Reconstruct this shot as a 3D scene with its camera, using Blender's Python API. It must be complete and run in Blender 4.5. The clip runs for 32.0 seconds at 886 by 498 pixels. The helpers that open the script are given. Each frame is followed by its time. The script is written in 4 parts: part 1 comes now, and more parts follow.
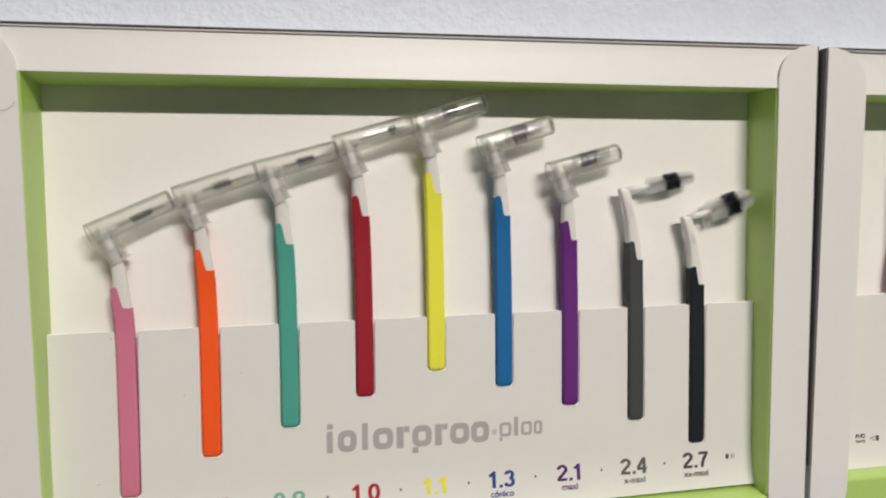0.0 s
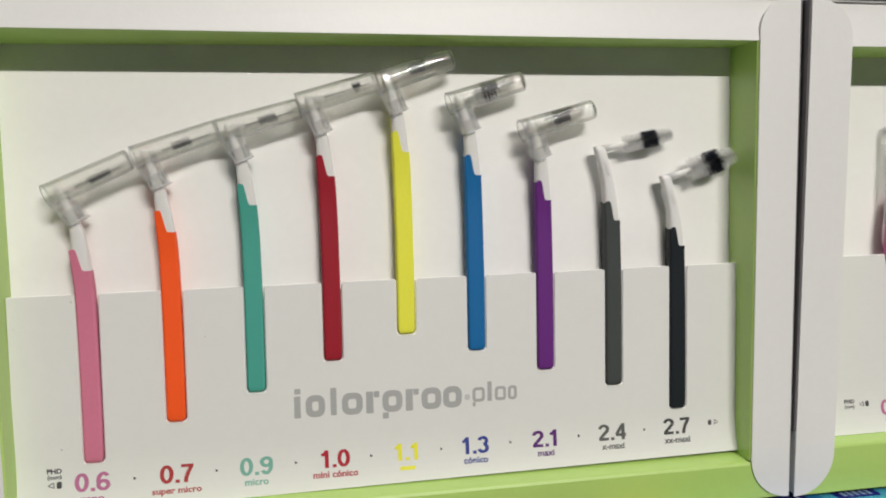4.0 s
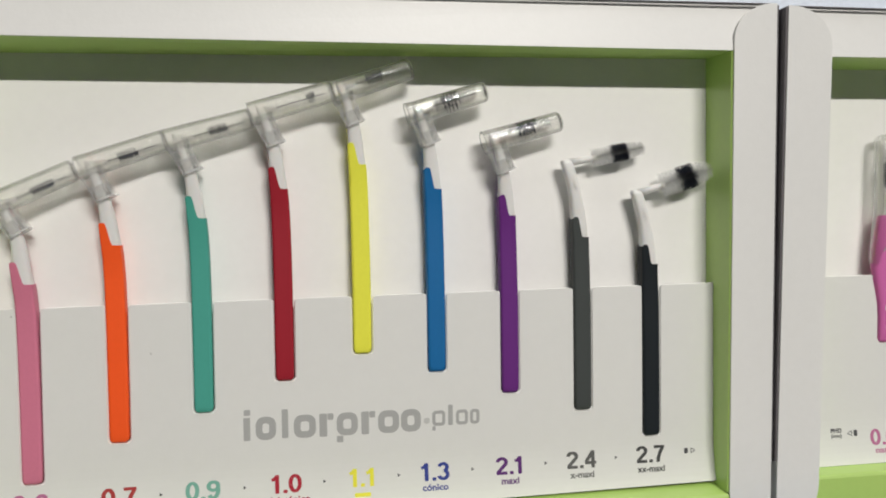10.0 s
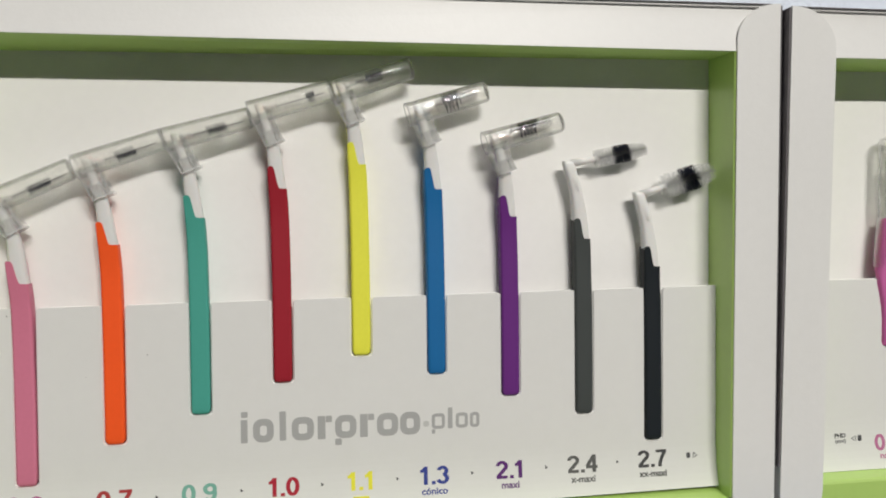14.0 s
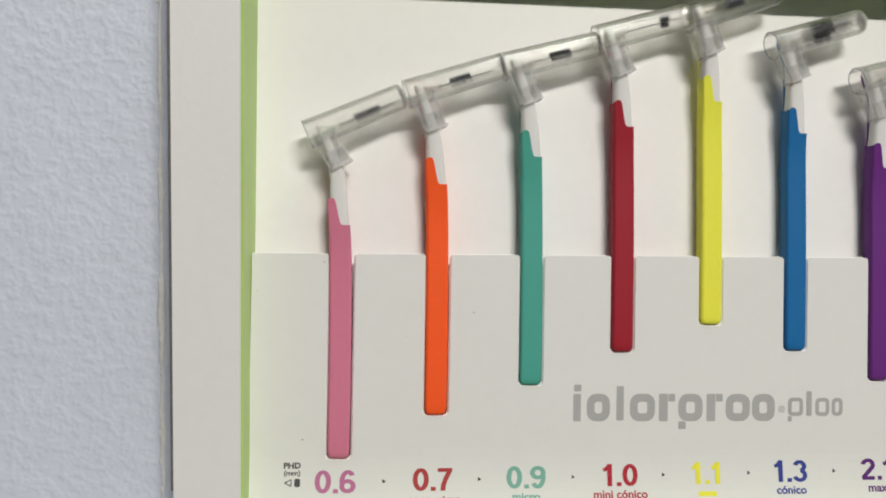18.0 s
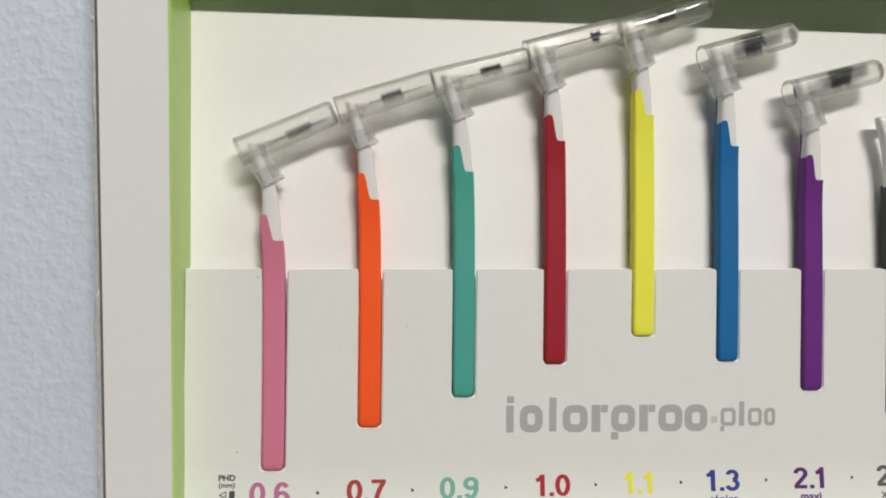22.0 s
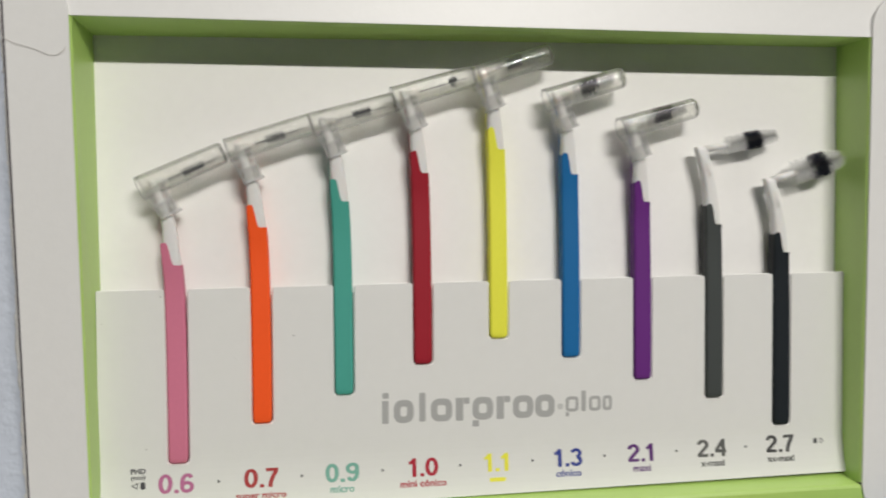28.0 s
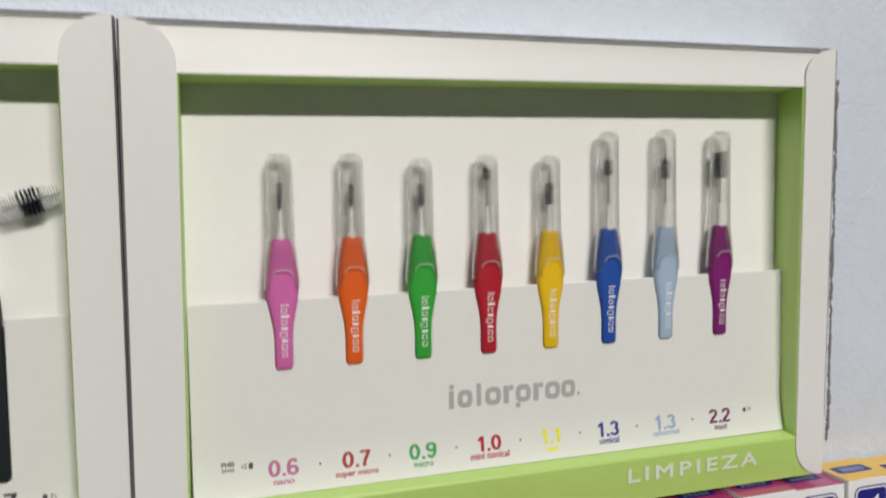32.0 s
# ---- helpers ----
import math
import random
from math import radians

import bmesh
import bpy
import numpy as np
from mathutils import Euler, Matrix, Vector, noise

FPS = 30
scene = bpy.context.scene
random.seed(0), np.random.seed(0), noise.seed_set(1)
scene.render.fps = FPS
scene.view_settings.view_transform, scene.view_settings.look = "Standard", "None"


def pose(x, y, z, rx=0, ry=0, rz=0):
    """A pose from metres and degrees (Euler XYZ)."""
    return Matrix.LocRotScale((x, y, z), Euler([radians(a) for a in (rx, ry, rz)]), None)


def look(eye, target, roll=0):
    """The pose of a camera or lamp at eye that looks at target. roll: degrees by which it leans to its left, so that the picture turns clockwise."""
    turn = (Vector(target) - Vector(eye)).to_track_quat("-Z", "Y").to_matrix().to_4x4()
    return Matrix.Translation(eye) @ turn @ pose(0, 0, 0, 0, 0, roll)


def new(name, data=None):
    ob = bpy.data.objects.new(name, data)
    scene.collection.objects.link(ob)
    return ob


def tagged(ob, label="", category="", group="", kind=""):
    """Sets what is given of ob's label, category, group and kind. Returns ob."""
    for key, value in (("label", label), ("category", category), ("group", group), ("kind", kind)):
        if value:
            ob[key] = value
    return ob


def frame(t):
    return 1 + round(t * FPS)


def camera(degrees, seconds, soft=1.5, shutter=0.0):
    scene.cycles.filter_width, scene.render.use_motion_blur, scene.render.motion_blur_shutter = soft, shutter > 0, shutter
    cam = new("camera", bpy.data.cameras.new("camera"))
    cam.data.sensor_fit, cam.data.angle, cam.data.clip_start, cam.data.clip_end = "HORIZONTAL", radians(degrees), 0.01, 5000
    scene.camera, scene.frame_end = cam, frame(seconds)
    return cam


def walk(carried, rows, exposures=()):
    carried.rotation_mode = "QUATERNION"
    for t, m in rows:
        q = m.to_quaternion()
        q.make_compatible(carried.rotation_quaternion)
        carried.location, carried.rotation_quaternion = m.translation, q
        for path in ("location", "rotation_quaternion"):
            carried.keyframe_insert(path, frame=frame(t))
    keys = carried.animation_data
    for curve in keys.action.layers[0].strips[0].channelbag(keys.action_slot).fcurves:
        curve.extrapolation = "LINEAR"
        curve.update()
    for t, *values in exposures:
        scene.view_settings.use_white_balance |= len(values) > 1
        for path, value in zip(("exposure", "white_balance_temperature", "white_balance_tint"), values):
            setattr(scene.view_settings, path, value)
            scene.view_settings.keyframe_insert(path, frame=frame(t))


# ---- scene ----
# All lengths below are written in centimetres and turned into metres by CM.
CM = 0.01
cam = camera(57.5, 32.0, soft=1.9, shutter=0.5)
PATH = [
    (0, (-0.092, 0.045, 149.509), (0.353, 1.992, 149.409), -0.4),
    (0.5, (-0.41, -0.002, 148.867), (-0.009, 1.953, 148.737), -0.4),
    (1, (0.024, 2.262, 147.959), (0.385, 4.224, 147.826), -0.5),
    (1.5, (0.33, 1.754, 148.498), (0.665, 3.722, 148.373), -0.6),
    (2, (0.573, 0.868, 148.808), (0.926, 2.832, 148.684), -0.8),
    (2.5, (0.891, 0.593, 148.766), (1.261, 2.555, 148.646), -1.0),
    (3, (1.45, 0.588, 148.743), (1.832, 2.548, 148.624), -1.1),
    (3.5, (1.354, 0.499, 148.82), (1.748, 2.455, 148.685), -0.9),
    (5.5, (2.808, -0.193, 147.721), (3.225, 1.759, 147.596), -1.3),
    (6, (2.902, 0.008, 148.003), (3.326, 1.959, 147.886), -0.9),
    (6.5, (3.547, 0.287, 147.43), (3.968, 2.24, 147.338), -1.0),
    (7, (3.897, -0.833, 147.742), (4.313, 1.122, 147.677), -1.3),
    (7.5, (3.896, -0.951, 148.013), (4.31, 1.005, 147.961), -1.1),
    (8, (3.581, 1.392, 148.035), (3.976, 3.352, 147.985), -0.8),
    (8.5, (3.43, 1.462, 147.856), (3.79, 3.429, 147.802), -0.9),
    (9, (3.746, 1.004, 148.233), (4.099, 2.972, 148.168), -0.9),
    (9.5, (3.46, 1.304, 148.367), (3.801, 3.273, 148.293), -0.7),
    (10, (3.665, 0.917, 148.233), (4.016, 2.885, 148.166), -0.7),
    (10.5, (3.698, 0.847, 148.424), (4.045, 2.815, 148.359), -0.5),
    (11, (3.416, 1.108, 148.487), (3.766, 3.076, 148.429), -0.3),
    (11.5, (3.486, 0.748, 148.437), (3.835, 2.716, 148.382), -0.4),
    (12, (3.077, 1.218, 148.165), (3.409, 3.189, 148.103), -0.5),
    (12.5, (3.403, 0.98, 148.382), (3.734, 2.952, 148.328), -0.7),
    (13, (3.764, 0.897, 148.301), (4.098, 2.869, 148.262), -0.9),
    (13.5, (3.782, 1.258, 147.977), (4.126, 3.228, 147.935), -0.7),
    (14, (3.726, 1.137, 148.046), (4.075, 3.106, 147.996), -0.5),
    (14.5, (0.834, 1.875, 148.761), (1.161, 3.847, 148.71), 0.0),
    (15, (-1.923, 3.486, 147.811), (-1.651, 5.466, 147.741), 0.3),
    (15.5, (-2.955, 4.892, 146.343), (-2.736, 6.879, 146.279), 0.2),
    (17.5, (-3.386, 5.646, 145.696), (-3.195, 7.637, 145.72), 0.9),
    (18, (-3.493, 5.437, 145.7), (-3.298, 7.427, 145.734), 1.0),
    (18.5, (-3.59, 5.664, 145.711), (-3.403, 7.655, 145.736), 1.3),
    (19, (-3.044, 5.322, 146.127), (-2.867, 7.314, 146.127), 1.0),
    (19.5, (-2.37, 4.715, 146.531), (-2.172, 6.705, 146.552), 0.4),
    (20, (-2.091, 4.803, 146.426), (-1.896, 6.793, 146.431), 0.4),
    (20.5, (-2.045, 4.971, 146.191), (-1.853, 6.962, 146.209), 0.3),
    (21, (-2.101, 5.023, 146.401), (-1.919, 7.014, 146.403), 0.6),
    (21.5, (-1.599, 4.936, 146.827), (-1.434, 6.928, 146.783), 0.7),
    (22, (-1.693, 5.027, 146.304), (-1.509, 7.019, 146.317), 0.7),
    (22.5, (-1.679, 5.052, 146.231), (-1.502, 7.044, 146.239), 0.7),
    (23, (-1.58, 4.961, 146.368), (-1.398, 6.953, 146.359), 0.8),
    (23.5, (-1.538, 5.009, 146.37), (-1.367, 7.002, 146.35), 1.0),
    (24, (-1.542, 4.818, 146.973), (-1.373, 6.811, 146.934), 1.0),
    (24.5, (-1.49, 4.178, 147.243), (-1.313, 6.17, 147.248), 0.6),
    (26.5, (-1.783, 3.523, 148.01), (-1.496, 5.501, 147.962), 0.8),
    (27, (-1.57, 3.239, 147.525), (-1.28, 5.218, 147.49), 0.6),
    (27.5, (-0.817, 2.407, 147.576), (-0.527, 4.386, 147.532), 0.4),
    (28, (0.001, 1.461, 147.683), (0.311, 3.436, 147.626), -0.3),
    (28.5, (2.445, -0.15, 149.142), (2.766, 1.822, 149.051), -1.4),
    (29, (5.254, -2.084, 149.394), (5.611, -0.12, 149.276), -1.8),
    (29.5, (7.177, -3.079, 148.98), (7.552, -1.119, 148.841), -2.1),
    (30, (10.952, -2.995, 148.35), (11.323, -1.034, 148.224), -2.5),
    (30.5, (14.492, -2.71, 148.73), (14.901, -0.756, 148.619), -2.4),
    (31, (17.742, -2.072, 148.617), (18.253, -0.142, 148.506), -1.7),
    (31.5, (20.214, -0.491, 148.8), (20.809, 1.415, 148.679), -0.6),
    (31.8, (20.447, -0.825, 148.678), (21.062, 1.074, 148.557), -0.7),
    (32, (20.234, -1.247, 149.545), (20.866, 0.646, 149.417), -0.9),
]
EXPOSURES = [(0.0, 0.02, 6800, 12.5), (2.0, 0.0, 6650, 11.5), (6.0, 0.03, 6500, 10), (10.0, 0.0, 6500, 10), (15.0, 0.01, 6500, 10), (19.0, 0.06, 6500, 10), (22.0, 0.06, 6500, 10), (27.5, 0.0, 6500, 10), (29.5, -0.03, 6500, 10), (31.0, -0.07, 6500, 10), (32.0, -0.02, 6500, 10)]
walk(cam, [(t, look(Vector(eye) * CM, Vector(target) * CM, roll)) for t, eye, target, roll in PATH], EXPOSURES)

# ---- world, lamps ----
world = bpy.data.worlds.new("world")
scene.world = world
world.use_nodes = True
world.node_tree.nodes["Background"].inputs[0].default_value = (0.9, 0.95, 1.0, 1)
world.node_tree.nodes["Background"].inputs[1].default_value = 0.0


def area_lamp(name, eye, target, size, watts, colour, shape="DISK"):
    lamp = bpy.data.lights.new(name, "AREA")
    lamp.shape, lamp.size, lamp.energy, lamp.color = shape, size, watts, colour
    if shape == "RECTANGLE":
        lamp.size_y = 0.055
    ob = new(name, lamp)
    ob.matrix_world = look(eye, target)
    return ob


# Two tube lamps end to end in front of the display, parallel to its wall (one of them dim), and a soft panel nearly overhead.
area_lamp("ceiling_tube_lamp", (0.52, -1.75, 2.70), (0.52, 0.26, 1.46), 0.80, 43.5, (1.0, 0.963, 0.902), "RECTANGLE")
area_lamp("ceiling_tube_lamp", (-0.37, -1.75, 2.70), (-0.37, 0.26, 1.46), 0.95, 1.5, (1.0, 0.963, 0.902), "RECTANGLE")
area_lamp("ceiling_panel_lamp", (0.25, -0.22, 2.84), (0.25, -0.22, 0), 0.7, 5.6, (0.97, 0.98, 1.0), "SQUARE")


# ---- materials ----
def material(name, colour, rough=0.6, metal=0.0, spec=0.5, scale=30.0, vary=0.04, bump=0.0, bump_scale=200.0, fine=0.0, coat=0.0, subsurface=0.0):
    """A principled surface whose colour drifts at two scales and that has a fine relief. scale: per metre."""
    m = bpy.data.materials.new(name)
    m.use_nodes = True
    nt = m.node_tree
    p = nt.nodes["Principled BSDF"]
    p.inputs["Roughness"].default_value, p.inputs["Metallic"].default_value = rough, metal
    p.inputs["Specular IOR Level"].default_value = spec
    p.inputs["Coat Weight"].default_value = coat
    if subsurface:
        p.inputs["Subsurface Weight"].default_value = subsurface
        p.inputs["Subsurface Radius"].default_value = (0.003, 0.002, 0.0015)
    where = nt.nodes.new("ShaderNodeTexCoord")
    big = nt.nodes.new("ShaderNodeTexNoise")
    big.inputs["Scale"].default_value, big.inputs["Detail"].default_value = scale, 4
    small = nt.nodes.new("ShaderNodeTexNoise")
    small.inputs["Scale"].default_value, small.inputs["Detail"].default_value = scale * 17, 3
    add = nt.nodes.new("ShaderNodeMath")
    add.operation = "ADD"
    nt.links.new(where.outputs["Object"], big.inputs["Vector"])
    nt.links.new(where.outputs["Object"], small.inputs["Vector"])
    nt.links.new(big.outputs["Fac"], add.inputs[0])
    nt.links.new(small.outputs["Fac"], add.inputs[1])
    span = nt.nodes.new("ShaderNodeMapRange")
    span.inputs["From Min"].default_value, span.inputs["From Max"].default_value = 0.6, 1.4
    span.inputs["To Min"].default_value, span.inputs["To Max"].default_value = 1 - vary, 1 + vary
    nt.links.new(add.outputs[0], span.inputs["Value"])
    mix = nt.nodes.new("ShaderNodeVectorMath")
    mix.operation = "SCALE"
    mix.inputs[0].default_value = colour
    nt.links.new(span.outputs[0], mix.inputs["Scale"])
    nt.links.new(mix.outputs[0], p.inputs["Base Color"])
    if bump:
        n = nt.nodes.new("ShaderNodeTexNoise")
        n.inputs["Scale"].default_value, n.inputs["Detail"].default_value, n.inputs["Roughness"].default_value = bump_scale, 3, 0.5
        nt.links.new(where.outputs["Object"], n.inputs["Vector"])
        b = nt.nodes.new("ShaderNodeBump")
        b.inputs["Strength"].default_value, b.inputs["Distance"].default_value = bump, 0.002 if not fine else fine
        nt.links.new(n.outputs["Fac"], b.inputs["Height"])
        nt.links.new(b.outputs[0], p.inputs["Normal"])
    return m


def plaster(name, colour):
    """Painted wall with a lumpy roller finish."""
    m = material(name, colour, 0.55, scale=9, vary=0.05)
    nt = m.node_tree
    p = nt.nodes["Principled BSDF"]
    where = nt.nodes.new("ShaderNodeTexCoord")
    hills = nt.nodes.new("ShaderNodeTexNoise")
    hills.inputs["Scale"].default_value, hills.inputs["Detail"].default_value, hills.inputs["Distortion"].default_value = 420, 1.4, 0.0
    wide = nt.nodes.new("ShaderNodeTexNoise")
    wide.inputs["Scale"].default_value, wide.inputs["Detail"].default_value = 75, 2
    ramp = nt.nodes.new("ShaderNodeMapRange")
    ramp.interpolation_type = "SMOOTHSTEP"
    ramp.inputs["From Min"].default_value, ramp.inputs["From Max"].default_value = 0.34, 0.74
    add = nt.nodes.new("ShaderNodeMath")
    add.operation = "ADD"
    nt.links.new(where.outputs["Object"], hills.inputs["Vector"])
    nt.links.new(where.outputs["Object"], wide.inputs["Vector"])
    nt.links.new(hills.outputs["Fac"], ramp.inputs["Value"])
    nt.links.new(ramp.outputs[0], add.inputs[0])
    nt.links.new(wide.outputs["Fac"], add.inputs[1])
    b = nt.nodes.new("ShaderNodeBump")
    b.inputs["Strength"].default_value, b.inputs["Distance"].default_value = 0.19, 0.0009
    nt.links.new(add.outputs[0], b.inputs["Height"])
    nt.links.new(b.outputs[0], p.inputs["Normal"])
    return m


def clear_plastic(name, tint, gloss=0.05, milk=0.0, least=0.045, most=0.8, bend=0.0, rim=3.0):
    """Thin clear moulded plastic: lets light through with a faint tint, bends a share of it, and mirrors more towards its edges."""
    m = bpy.data.materials.new(name)
    m.use_nodes = True
    nt = m.node_tree
    nt.nodes.remove(nt.nodes["Principled BSDF"])
    clear = nt.nodes.new("ShaderNodeBsdfTransparent")
    clear.inputs[0].default_value = (*tint, 1)
    if bend:
        lens = nt.nodes.new("ShaderNodeBsdfRefraction")
        lens.inputs["Color"].default_value = (*tint, 1)
        lens.inputs["Roughness"].default_value, lens.inputs["IOR"].default_value = 0.0, 1.3
        through_wall = nt.nodes.new("ShaderNodeMixShader")
        through_wall.inputs[0].default_value = bend
        nt.links.new(clear.outputs[0], through_wall.inputs[1])
        nt.links.new(lens.outputs[0], through_wall.inputs[2])
        clear = through_wall
    shine = nt.nodes.new("ShaderNodeBsdfGlossy")
    shine.inputs["Color"].default_value, shine.inputs["Roughness"].default_value = (1, 1, 1, 1), gloss
    edge = nt.nodes.new("ShaderNodeLayerWeight")
    edge.inputs["Blend"].default_value = 0.5
    curve = nt.nodes.new("ShaderNodeMath")
    curve.operation = "POWER"
    curve.inputs[1].default_value = rim
    nt.links.new(edge.outputs["Facing"], curve.inputs[0])
    span = nt.nodes.new("ShaderNodeMapRange")
    span.inputs["To Min"].default_value, span.inputs["To Max"].default_value = least, most
    nt.links.new(curve.outputs[0], span.inputs["Value"])
    mix = nt.nodes.new("ShaderNodeMixShader")
    nt.links.new(span.outputs[0], mix.inputs[0])
    nt.links.new(clear.outputs[0], mix.inputs[1])
    nt.links.new(shine.outputs[0], mix.inputs[2])
    if milk:
        body = nt.nodes.new("ShaderNodeBsdfDiffuse")
        body.inputs["Color"].default_value = (0.86, 0.86, 0.85, 1)
        cloudy = nt.nodes.new("ShaderNodeMixShader")
        cloudy.inputs[0].default_value = milk
        nt.links.new(mix.outputs[0], cloudy.inputs[1])
        nt.links.new(body.outputs[0], cloudy.inputs[2])
        mix = cloudy
    nt.links.new(mix.outputs[0], nt.nodes["Material Output"].inputs[0])
    return m


WALL = plaster("blue_white_plaster", (0.615, 0.665, 0.75))
ROOM = material("shop_grey_paint", (0.105, 0.115, 0.135), 0.7, scale=3)
FLOORING = material("grey_vinyl_floor", (0.16, 0.16, 0.155), 0.4, scale=4, vary=0.1)
CARD = material("white_coated_card", (0.770, 0.766, 0.744), 0.42, scale=22, vary=0.018, bump=0.10, bump_scale=900, fine=0.0003)
BACKING = material("white_backing_card", (0.90, 0.89, 0.865), 0.5, scale=20, vary=0.018, bump=0.08, bump_scale=700, fine=0.0003)
POCKET = material("white_pocket_card", (0.748, 0.745, 0.718), 0.5, scale=20, vary=0.015, bump=0.06, bump_scale=800, fine=0.0003)
# near-black colour for the card's raw edge and the shade in the gap beside it
EDGE_SHADE = material("raw_edge_and_gap_shade", (0.13, 0.12, 0.125), 0.9, scale=200, vary=0.15)
GREEN = material("green_printed_card", (0.445, 0.645, 0.165), 0.40, spec=0.85, scale=25, vary=0.03, bump=0.08, bump_scale=900, fine=0.0003)
BOARD = material("grey_board", (0.24, 0.235, 0.26), 0.8, scale=120, vary=0.1)
CREASE = material("creased_card_scuff", (0.58, 0.56, 0.53), 0.8, scale=100, vary=0.1)
NECK = material("white_nylon", (0.80, 0.79, 0.77), 0.35, scale=60, vary=0.02, subsurface=0.15)
WIRE = material("twisted_steel_wire", (0.20, 0.20, 0.22), 0.35, 0.9, scale=900, vary=0.2)
BLACK = material("black_bristle", (0.012, 0.015, 0.03), 0.45, scale=300)
PALE = clear_plastic("clear_white_bristle", (0.97, 0.97, 0.97), 0.3, 0.4, 0.03, 0.3)
CAP = clear_plastic("clear_cap_plastic", (0.985, 0.985, 0.975), 0.035, 0.03, 0.06, 0.85, bend=0.5)
CAP_INSIDE = clear_plastic("clear_cap_inside", (0.985, 0.985, 0.975), 0.08, 0.02, 0.01, 0.5, bend=0.5)
CLEAR = clear_plastic("clearer_cap_plastic", (0.985, 0.985, 0.98), 0.05, 0.008, 0.05, 0.92, bend=0.13, rim=2.2)
CAP_RIM = clear_plastic("clear_cap_bead", (0.93, 0.93, 0.93), 0.10, 0.36)
SLEEVE = clear_plastic("clear_sleeve_plastic", (0.99, 0.99, 0.985), 0.05, 0.10, 0.04, 0.6)
SEALANT = material("dried_white_sealant", (0.82, 0.81, 0.77), 0.16, scale=150, vary=0.12, bump=0.5, bump_scale=300)
CRUMB = material("grey_crumbs", (0.20, 0.19, 0.19), 0.8, scale=300, vary=0.3, bump=0.5, bump_scale=300)
SPECK = material("grey_dirt", (0.22, 0.20, 0.19), 0.9, scale=300)
SHELF = material("white_shelf_laminate", (0.7, 0.7, 0.7), 0.4, scale=10)


def plastic(name, colour, rough=0.55):
    return material(name, colour, rough, spec=0.3, scale=50, vary=0.03, bump=0.05, bump_scale=1500, fine=0.0002)


def ink(name, colour):
    return material(name, colour, 0.5, scale=80, vary=0.04)


GREY_INK = ink("grey_ink", (0.41, 0.41, 0.40))
WHITE_INK = ink("white_ink", (0.80, 0.80, 0.78))
LIP_INK = ink("pale_lip_ink", (0.68, 0.73, 0.58))
DARK_INK = ink("dark_grey_ink", (0.07, 0.07, 0.075))
NAVY = ink("navy_ink", (0.010, 0.010, 0.20))


# ---- mesh helpers (centimetres) ----
def part(name, bm, mat, parent, label="", smooth=False):
    """Links a bmesh as one mesh object under a thing or a part."""
    bmesh.ops.scale(bm, vec=(CM, CM, CM), verts=bm.verts)
    bmesh.ops.recalc_face_normals(bm, faces=bm.faces)
    me = bpy.data.meshes.new(name)
    bm.to_mesh(me)
    bm.free()
    me.materials.append(mat)
    for f in me.polygons:
        f.use_smooth = smooth
    ob = new(name, me)
    ob.parent = parent
    return tagged(ob, label)


def thing(name, label, category, group="", kind=""):
    return tagged(new(name), label, category, group, kind)


def solo(name, bm, mat, label, category, kind="", smooth=False):
    ob = part(name, bm, mat, None, label, smooth)
    return tagged(ob, label, category, "", kind)


def slab(bm, front, depth):
    """A convex or concave outline of 3D points, thickened by the vector depth."""
    a = [bm.verts.new(p) for p in front]
    b = [bm.verts.new(Vector(p) + Vector(depth)) for p in front]
    faces = [bm.faces.new(a), bm.faces.new(b[::-1])]
    n = len(a)
    for i in range(n):
        faces.append(bm.faces.new((a[i], b[i], b[(i + 1) % n], a[(i + 1) % n])))
    return faces


def plate(bm, outline, y, thick):
    """An outline in x and z, at the depth y, thickened away from the viewer."""
    return slab(bm, [(x, y, z) for x, z in outline], (0, thick, 0))


def block(bm, x0, x1, y0, y1, z0, z1, bevel=0.0, segments=2):
    slab(bm, [(x0, y0, z0), (x1, y0, z0), (x1, y0, z1), (x0, y0, z1)], (0, y1 - y0, 0))
    if bevel:
        bmesh.ops.bevel(bm, geom=list(bm.edges), offset=bevel, segments=segments, affect="EDGES", profile=0.5)
    return bm


def arc(cx, cz, rx, rz, a0, a1, n=8):
    return [(cx + rx * math.cos(radians(a0 + (a1 - a0) * i / n)), cz + rz * math.sin(radians(a0 + (a1 - a0) * i / n))) for i in range(n + 1)]


def round_rect(x0, x1, z0, z1, r, n=5):
    return arc(x1 - r, z0 + r, r, r, -90, 0, n) + arc(x1 - r, z1 - r, r, r, 0, 90, n) + arc(x0 + r, z1 - r, r, r, 90, 180, n) + arc(x0 + r, z0 + r, r, r, 180, 270, n)


def loft(bm, rings, closed=True):
    """Skins a list of rings (each a list of points), capped at both ends if closed."""
    made = [[bm.verts.new(p) for p in ring] for ring in rings]
    n = len(rings[0])
    for a, b in zip(made, made[1:]):
        for i in range(n):
            bm.faces.new((a[i], a[(i + 1) % n], b[(i + 1) % n], b[i]))
    if closed:
        bm.faces.new(made[0][::-1])
        bm.faces.new(made[-1])
    return made


def super_ring(centre, across, depth, half_w, half_d, n=20, power=3.2):
    """A rounded-rectangle ring in the plane of two unit vectors."""
    ring = []
    for i in range(n):
        a = 2 * math.pi * i / n
        c, s = math.cos(a), math.sin(a)
        u = math.copysign(abs(c) ** (2 / power), c) * half_w
        v = math.copysign(abs(s) ** (2 / power), s) * half_d
        ring.append(Vector(centre) + Vector(across) * u + Vector(depth) * v)
    return ring


